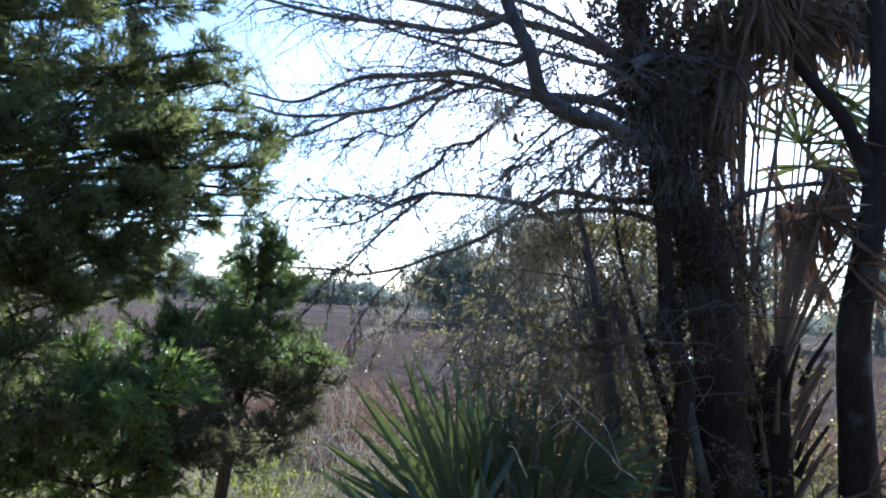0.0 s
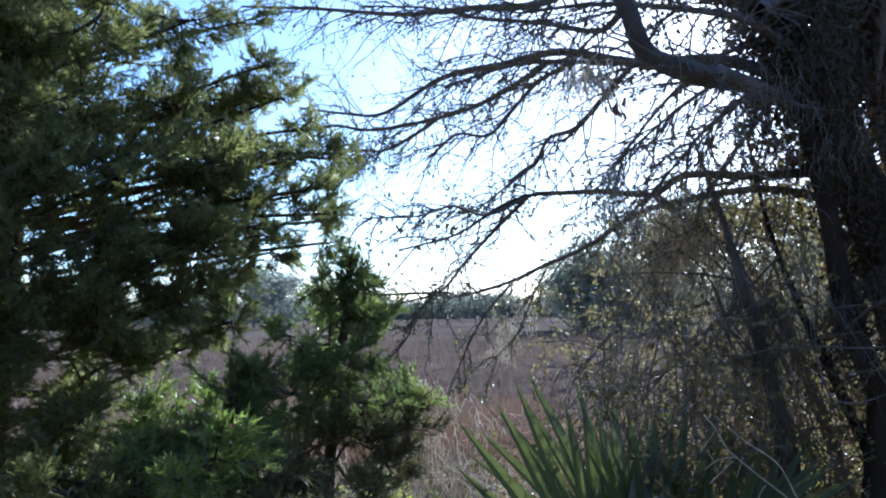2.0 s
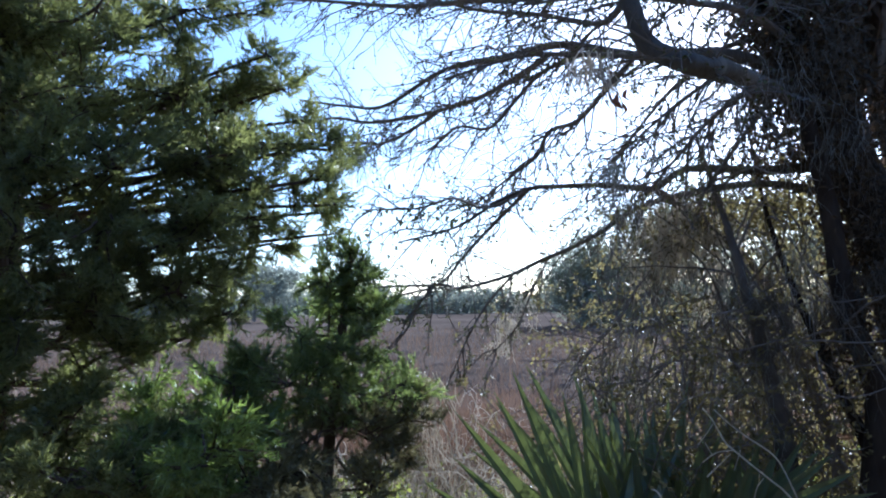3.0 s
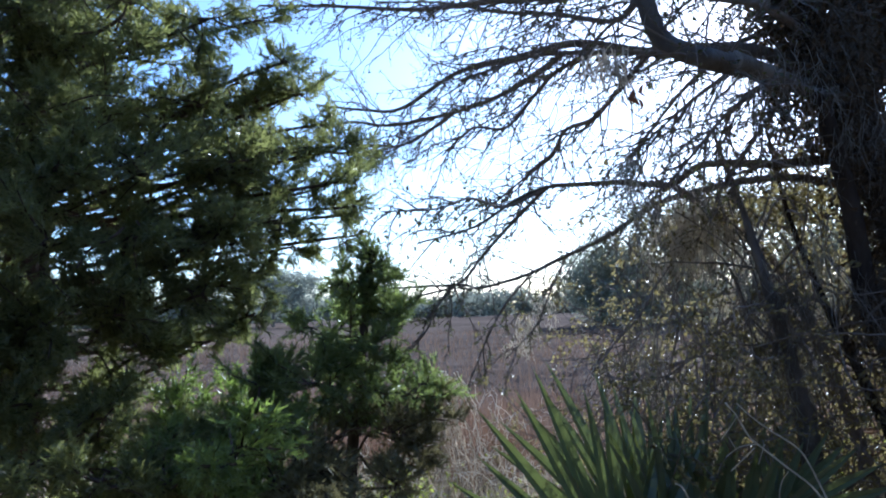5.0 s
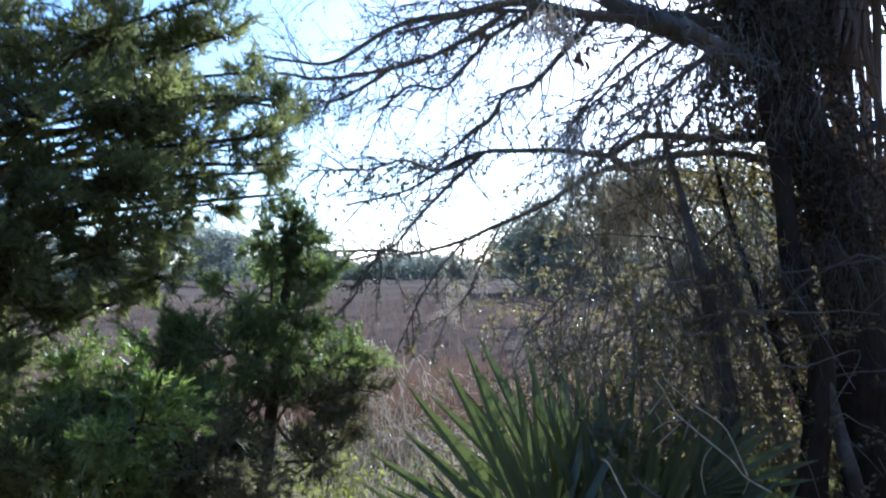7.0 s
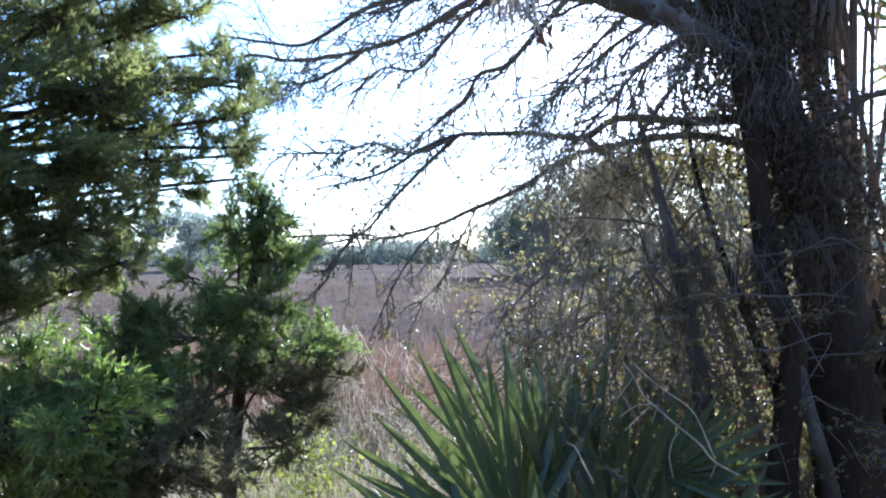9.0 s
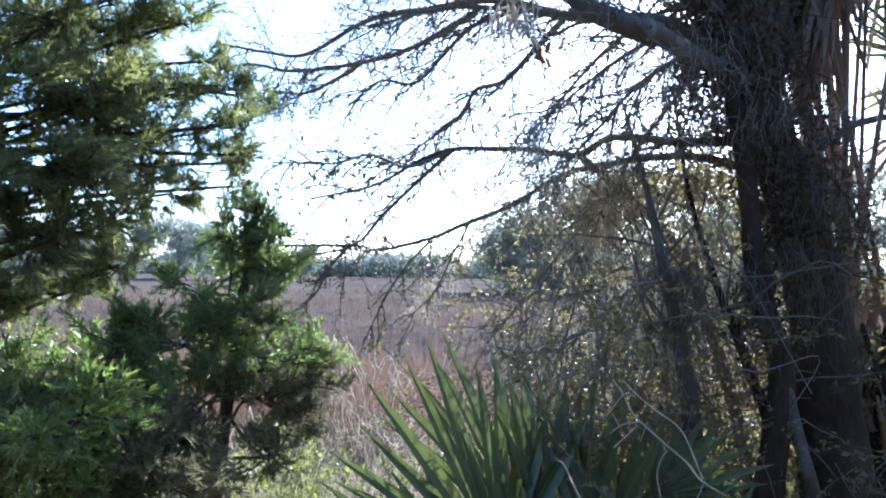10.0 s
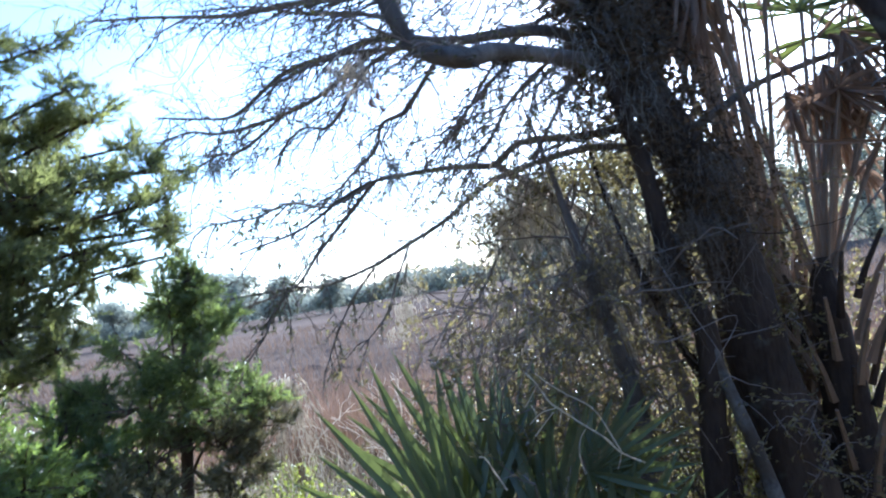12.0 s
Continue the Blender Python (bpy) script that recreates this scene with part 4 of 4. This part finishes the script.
for hub, droop, radius, data in (
    ((1.40, 3.5, 2.95), 0.7, 0.4, BLADE_DEAD), ((1.91, 3.7, 2.6), 0.3, 0.5, BLADE_PALM),
    ((1.95, 3.55, 2.2), 1.1, 0.5, BLADE_DEAD), ((2.05, 3.5, 1.95), 1.2, 0.48, BLADE_DEAD), ((2.1, 4.2, 2.75), 0.5, 0.55, BLADE_PALM), ((2.02, 3.75, 2.95), 1.2, 0.5, BLADE_PALM), ((1.85, 3.9, 3.0), 1.4, 0.5, BLADE_DEAD), ((2.2, 3.85, 2.85), 1.0, 0.5, BLADE_PALM), ((1.25, 3.6, 3.05), 1.3, 0.4, BLADE_DEAD), ((1.98, 3.8, 2.5), 1.0, 0.45, BLADE_PALM), ((2.12, 3.7, 2.6), 1.2, 0.5, BLADE_DEAD), ((1.9, 3.85, 2.3), 1.3, 0.4, BLADE_DEAD), ((2.25, 3.75, 2.45), 0.9, 0.45, BLADE_PALM), ((2.1, 3.6, 2.15), 1.3, 0.45, BLADE_DEAD), ((2.1, 3.95, 1.9), 1.3, 0.4, BLADE_DEAD), ((1.5, 3.8, 3.05), 0.6, 0.45, BLADE_DEAD), ((2.3, 3.7, 2.3), 0.9, 0.5, BLADE_DEAD),
):
    out = np.array(hub) - heart
    frond(palm, heart, hub, out * [1, 1, 0.35] + [0.02, -0.05, 0.1], (rng.normal() * 0.5, -1, 0.4), radius, 75, 16, data, STALK, droop, 0.009)

old_palm = thing("cabbage_palm", "cabbage palm with long upright leaf stalks and dead hanging fronds", "palm", at=(1.66, 3.85, 0))
pile = Pile()
ridged(pile, curve([(1.68, 3.85, -0.1), (1.66, 3.85, 0.6), (1.64, 3.83, 1.2), (1.62, 3.82, 1.75)], 14), 0.09, 0.05, 26, 0.14)
part("trunk", pile, STALK, old_palm, "brown fibrous palm trunk", smooth=True)
for k in range(44):
    ang, h = k * 2.4, 0.6 + 0.018 * k
    pile = Pile()
    a = np.array([1.61 + 0.08 * math.cos(ang), 3.83 + 0.08 * math.sin(ang), h])
    tube(pile, [a, a + [0.05 * math.cos(ang), 0.05 * math.sin(ang), 0.1], a + [0.09 * math.cos(ang), 0.09 * math.sin(ang), 0.26 + 0.1 * rng.uniform()]], 0.024, 0.012, 5, 0.1)
    part("leaf_base", pile, STALK, old_palm)
top = np.array([1.6, 3.82, 3.6])
for k in range(20):
    root = np.array([1.63, 3.82, 1.35]) + rng.normal(size=3) * [0.035, 0.04, 0.2]
    ang = k * 2.4
    hub = top + [rng.uniform(-0.3, 0.12), rng.uniform(0.1, 0.4) * math.sin(ang), -rng.uniform(-0.1, 0.65)]
    out = hub - top
    frond(old_palm, root, hub, out * [0.6, 0.6, 0.3] + [0, 0, -0.35] + rng.normal(size=3) * 0.12, (rng.normal() * 0.6, -1, 0.3), rng.uniform(0.45, 0.68), 42, 12, BLADE_DEAD if k % 5 else BLADE_PALM, STALK, rng.uniform(0.8, 1.8), 0.01)
for k in range(12):
    hub = np.array([rng.uniform(1.72, 2.1), rng.uniform(3.6, 3.95), rng.uniform(2.1, 2.55)])
    frond(palm, (1.79 + rng.normal() * 0.03, 3.68, rng.uniform(1.1, 1.5)), hub, (hub - heart) * [1, 1, 0] + [rng.normal() * 0.2, -0.1, -0.45], (rng.normal() * 0.6, -1, 0.3), rng.uniform(0.35, 0.5), 48, 13, BLADE_DEAD, STALK, rng.uniform(0.5, 1.2), 0.008)
for k in range(7):
    ang = 1.2 + k * 0.65
    way = np.array([math.cos(ang), math.sin(ang), rng.uniform(0.3, 1.2)])
    frond(old_palm, (1.63 + 0.04 * math.cos(ang), 3.82 + 0.04 * math.sin(ang), 1.5), top + way * 0.6, way * [1, 1, 0.5], (0.1 * math.cos(ang), 0.1 * math.sin(ang), 1), 0.75, 80, 16, BLADE_PALM, STALK, 0.25, 0.012)
for k in range(58):
    ang = k * 2.4 + 0.3
    x = 1.15 + 1.1 * ((k * 0.618) % 1.0)
    hub = np.array([x, 3.68 + 0.15 * math.sin(ang), rng.uniform(2.75, 3.1) if x < 1.5 else rng.uniform(3.2, 3.5)])
    hub[1] -= 0.15 * (x > 1.5)
    root = np.array([1.6, 3.82, hub[2] - 0.3]) + rng.normal(size=3) * [0.04, 0.04, 0.1]
    frond(old_palm, root, hub, (hub - root) * [0.7, 0.7, 0] + [0, 0, -0.8], (math.cos(ang) + rng.normal() * 0.5, math.sin(ang) - 0.6, 0.3), rng.uniform(0.45, 0.7) if x < 1.5 else rng.uniform(0.35, 0.5), 24 if x < 1.5 else 45, 13, BLADE_DEAD, STALK, rng.uniform(0.3, 0.9), 0.009)
for k in range(4):
    ang = -0.9 + k * 1.1
    hub = np.array([1.8 + 0.5 * math.cos(ang), 3.7 + 0.4 * math.sin(ang), rng.uniform(0.7, 1.2)])
    frond(palm, (1.8, 3.7, 0.5), hub, hub - [1.8, 3.7, 0.6], (0.2, -0.8, 0.6), 0.45, 50, 10, BLADE_DEAD, STALK, 0.6, 0.008)

# ---- the thicket ----
rng = np.random.default_rng(32)


def shrub(x, y, tall, wide, stems, leaves, mat, label, size=0.024, name="shrub"):
    ob = thing(name, label, "shrub", "thicket shrubs", at=(x, y, float(ground_height(x, y))))
    wood, green = Pile(), Pile()
    places, ways = [], []
    for _ in range(stems):
        way = np.array([rng.normal() * 0.3, rng.normal() * 0.2, 1])
        line = wiggle((x + rng.normal() * wide * 0.25, y + rng.normal() * 0.15, -0.05), way, tall * rng.uniform(0.6, 1.05), 12, 0.14)
        tube(wood, line, 0.008, 0.002, 5)
        for k in range(5, 13):
            for _ in range(2):
                side = wiggle(line[k], rng.normal(size=3) * [1, 0.8, 0.6] + [0, 0, 0.1], wide * rng.uniform(0.12, 0.5), 6, 0.25)
                tube(wood, side, 0.0028, 0.001, 4)
                for p in side[1:]:
                    places.append(p), ways.append(side[-1] - side[0] + rng.normal(size=3) * 0.15)
    places, ways = np.array(places), np.array(ways)
    pick = rng.integers(len(places), size=leaves)
    scatter(green, LEAVES, places[pick] + rng.normal(size=(leaves, 3)) * 0.012, ways[pick] + rng.normal(size=(leaves, 3)) * 0.1, rng.uniform(0.6, 1.3, leaves) * size)
    part("stem_tangle", wood, TWIG, ob, kind="stuff")
    part("foliage", green, mat, ob, kind="stuff")
    return ob


evergreen = "tangled evergreen shrub with small glossy leaves and grey stems"
for x, y, tall, wide, stems, leaves in ((0.62, 3.75, 2.2, 0.9, 14, 6500), (0.95, 3.85, 2.4, 0.9, 15, 7500), (0.78, 3.55, 2.1, 0.7, 10, 4000), (0.42, 4.0, 1.6, 0.7, 10, 2600), (1.3, 4.1, 2.4, 0.9, 15, 8500), (1.1, 3.75, 2.3, 0.7, 12, 6000), (0.75, 3.45, 1.35, 0.6, 9, 1800), (0.2, 4.2, 1.2, 0.6, 9, 1200), (1.1, 3.65, 1.7, 0.6, 10, 2600), (2.5, 4.6, 1.2, 0.9, 6, 900), (1.65, 4.2, 1.9, 0.8, 10, 3500), (1.6, 3.95, 1.2, 0.7, 9, 500), (2.05, 4.3, 1.1, 0.7, 8, 1500)):
    shrub(x, y, tall, wide, stems, leaves, LEAF, evergreen)

pile = Pile()
vine = thing("vine", "thin bare vines looped through the thicket", "vine", at=(0.9, 3.5, 0))
for _ in range(110):
    a = np.array([rng.uniform(0.2, 1.05), rng.uniform(3.25, 3.9), rng.uniform(1.2, 2.1)])
    b = a + np.array([rng.normal() * 0.4, rng.normal() * 0.15, -rng.uniform(0.2, 1.0)])
    line = curve([a, a * 0.6 + b * 0.4 + rng.normal(size=3) * 0.1, a * 0.3 + b * 0.7 + rng.normal(size=3) * 0.1 + [0, 0, -0.1], b], 5)
    pile = Pile()
    tube(pile, line, 0.003, 0.0015, 4)
    part("vine_strand", pile, TWIG, vine)

tangle = thing("dead_branch", "dead grey branch with a tangle of bare twigs in the thicket", "branch", at=(0.5, 3.9, 0.9))
pile = Pile()
for _ in range(46):
    a = np.array([rng.uniform(0.1, 1.3), rng.uniform(3.6, 4.6), rng.uniform(0.6, 1.6)])
    line = wiggle(a, (-0.7 + rng.normal() * 0.4, rng.normal() * 0.3, -0.45 + rng.normal() * 0.5), rng.uniform(0.3, 0.8), 8, 0.2)
    tube(pile, line, 0.005, 0.0015, 4)
    for k in range(2, 8):
        tube(pile, wiggle(line[k], rng.normal(size=3) + [-0.3, 0, -0.2], rng.uniform(0.08, 0.25), 5, 0.3), 0.002, 0.001, 3)
part("twig_tangle", pile, TWIG, tangle, kind="stuff")

dead = thing("fallen_branch", "bare pale dead branch caught in the palmetto leaves", "branch", at=(0.75, 2.6, 1.06))
for line, thick in (
    (((0.51, 2.66, 1.32), (0.54, 2.66, 1.28), (0.57, 2.66, 1.22), (0.6, 2.66, 1.19), (0.67, 2.66, 1.13), (0.73, 2.66, 1.08), (0.77, 2.66, 1.03), (0.84, 2.66, 0.99)), 0.0034),
    (((0.54, 2.64, 1.32), (0.58, 2.64, 1.28), (0.63, 2.64, 1.24), (0.7, 2.64, 1.19), (0.73, 2.64, 1.14), (0.75, 2.64, 1.09), (0.77, 2.64, 1.04)), 0.0028),
    (((0.67, 2.64, 1.12), (0.65, 2.64, 1.09), (0.64, 2.64, 1.04), (0.65, 2.64, 0.98)), 0.0024),
    (((0.59, 2.64, 1.2), (0.54, 2.64, 1.19), (0.5, 2.64, 1.16)), 0.0022),
    (((0.58, 2.63, 1.19), (0.54, 2.63, 1.15), (0.51, 2.63, 1.12)), 0.0022),
    (((0.54, 2.65, 1.28), (0.52, 2.65, 1.25), (0.49, 2.65, 1.21)), 0.002),
    (((0.61, 2.64, 1.2), (0.6, 2.64, 1.17), (0.59, 2.64, 1.14)), 0.0017),
    (((0.34, 2.5, 1.11), (0.36, 2.5, 1.1), (0.38, 2.5, 1.06), (0.41, 2.5, 1.0)), 0.003),
    (((0.77, 2.62, 1.04), (0.76, 2.62, 1.01), (0.75, 2.62, 0.99)), 0.002),
    (((0.51, 2.64, 1.22), (0.52, 2.64, 1.2), (0.53, 2.64, 1.18)), 0.0018),
):
    pile = Pile()
    tube(pile, curve(line, 5), thick * 0.75, thick, 5, 0.12)
    part("twig", pile, MOSS_PALE, dead)

# ---- Spanish moss ----
TRUNK_MOSS = [
    ((0.82, 3.17, 1.66), 0.55, 0.045, 90), ((1.3, 3.22, 1.98), 0.35, 0.06, 60), ((1.17, 3.22, 2.3), 0.35, 0.08, 70), ((1.05, 3.2, 2.62), 0.4, 0.1, 70), ((1.2, 3.18, 1.75), 0.4, 0.06, 60), ((1.05, 3.2, 1.65), 0.4, 0.05, 50), ((0.93, 3.2, 2.85), 0.4, 0.12, 60), ((1.4, 3.3, 1.72), 0.4, 0.04, 30),
]
rng = np.random.default_rng(33)
for at, length, spread, strands in (
    ((0.27, 2.28, 2.03), 0.4, 0.012, 26), ((-0.97, 3.6, 2.45), 0.28, 0.02, 30), ((-0.78, 3.6, 2.52), 0.14, 0.05, 22),
    ((0.72, 3.3, 1.75), 0.5, 0.05, 36), ((0.8, 3.27, 1.5), 0.5, 0.04, 36), ((0.95, 3.25, 1.9), 0.4, 0.08, 30),
    ((1.0, 3.15, 2.3), 0.3, 0.1, 30), ((0.85, 3.1, 2.5), 0.3, 0.1, 30), ((0.62, 2.7, 2.4), 0.2, 0.05, 30), 
):
    hanging_moss(at, length, spread, strands)
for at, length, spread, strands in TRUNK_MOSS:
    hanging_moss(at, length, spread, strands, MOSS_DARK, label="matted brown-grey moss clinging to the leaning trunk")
# These beards take the paler colour, as if the sun struck them.
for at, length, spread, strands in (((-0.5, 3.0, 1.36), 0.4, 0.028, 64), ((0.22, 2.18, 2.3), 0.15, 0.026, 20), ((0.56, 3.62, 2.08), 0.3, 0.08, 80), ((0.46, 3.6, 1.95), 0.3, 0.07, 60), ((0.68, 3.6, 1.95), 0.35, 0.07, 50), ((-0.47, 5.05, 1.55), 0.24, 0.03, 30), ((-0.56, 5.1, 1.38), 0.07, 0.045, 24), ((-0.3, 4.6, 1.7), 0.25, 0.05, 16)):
    hanging_moss(at, length, spread, strands, MOSS_PALE, thick=0.0022, label="beard of Spanish moss on a twig, coloured pale as if sunlit")

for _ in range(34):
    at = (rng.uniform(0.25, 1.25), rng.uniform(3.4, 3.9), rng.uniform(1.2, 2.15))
    # About a third of the tufts get the pale colour in place of sunlight.
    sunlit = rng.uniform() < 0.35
    hanging_moss(at, rng.uniform(0.15, 0.45), rng.uniform(0.015, 0.05), int(rng.uniform(8, 18)), MOSS_PALE if sunlit else MOSS, label="tan tuft of Spanish moss in the thicket, paled as if sunlit" if sunlit else "grey-green Spanish moss hanging in thin tangled strands")


def climber(label, mat, centre_line, radius, count, size, name="climbing_vine"):
    """Leaves and stems of a vine that wraps a trunk."""
    line = np.array(centre_line)
    ob = thing(name, label, "vine", at=tuple(line[0]))
    stems, leaves = Pile(), Pile()
    k = rng.uniform(0, len(line) - 1.001, count)
    i = k.astype(int)
    p = line[i] + (line[i + 1] - line[i]) * (k - i)[:, None]
    ang, r = rng.uniform(0, 2 * np.pi, count), radius * rng.uniform(0.5, 1.3, count)
    p = p + np.stack([np.cos(ang) * r, np.sin(ang) * r, rng.normal(size=count) * 0.05], -1)
    scatter(leaves, LEAVES, p, rng.normal(size=(count, 3)) + [0, 0, -0.6], rng.uniform(0.6, 1.4, count) * size)
    for j in rng.integers(count, size=count // (300 if mat is LEAF_DULL else 90)):
        tube(stems, wiggle(p[j], rng.normal(size=3) * [1, 1, 2.2], rng.uniform(0.15, 0.4), 7, 0.2), 0.003, 0.0012, 4)
    part("vine_stem", stems, BARK_DARK if mat is LEAF_DULL else TWIG, ob, kind="stuff")
    part("foliage", leaves, mat, ob, kind="stuff")


climber("dry brown vine leaves matted round the leaning trunk", LEAF_DULL, [(1.32, 3.35, 1.75), (1.22, 3.35, 2.1), (1.12, 3.35, 2.4), (1.02, 3.35, 2.75), (0.92, 3.35, 3.2)], 0.18, 4200, 0.03)
climber("shaggy brown vine leaves piled on the upper trunk", LEAF_DULL, [(1.08, 3.3, 2.4), (0.98, 3.3, 2.75), (0.88, 3.35, 3.1), (0.82, 3.4, 3.4)], 0.17, 3000, 0.032)
climber("loose brown vine leaves beside the trunk", LEAF_DULL, [(0.9, 3.35, 2.2), (0.98, 3.35, 2.45), (0.93, 3.3, 2.7)], 0.13, 1100, 0.028)
climber("dark vine leaves hanging between the trunk and the palm", LEAF_DULL, [(1.3, 3.5, 1.7), (1.3, 3.5, 2.2), (1.2, 3.5, 2.7), (1.15, 3.5, 3.3)], 0.16, 800, 0.032)
climber("matted dead vine leaves high between the trunk and the palm", LEAF_DULL, [(1.05, 3.45, 2.8), (1.2, 3.55, 3.12), (1.6, 3.7, 3.28), (2.15, 3.75, 3.3)], 0.22, 2400, 0.036)
climber("dark matted vine hanging in a clump beside the trunk", LEAF_DULL, [(1.12, 3.3, 1.4), (1.2, 3.3, 1.62), (1.3, 3.32, 1.85)], 0.13, 1500, 0.026)
climber("leafy vines filling the gap behind the leaning trunk", LEAF, [(1.0, 3.65, 1.25), (1.1, 3.65, 1.8), (1.12, 3.65, 2.35)], 0.22, 4200, 0.026)
climber("green leafy vines draped over the thicket below the limb", LEAF, [(0.35, 3.75, 1.85), (0.62, 3.72, 2.02), (0.85, 3.7, 2.08), (1.1, 3.65, 2.05)], 0.2, 2800, 0.024)
climber("dull leafy vines at the foot of the palms", LEAF_DULL, [(1.62, 3.65, 1.0), (1.6, 3.65, 1.7), (1.52, 3.6, 2.1)], 0.13, 650, 0.026)
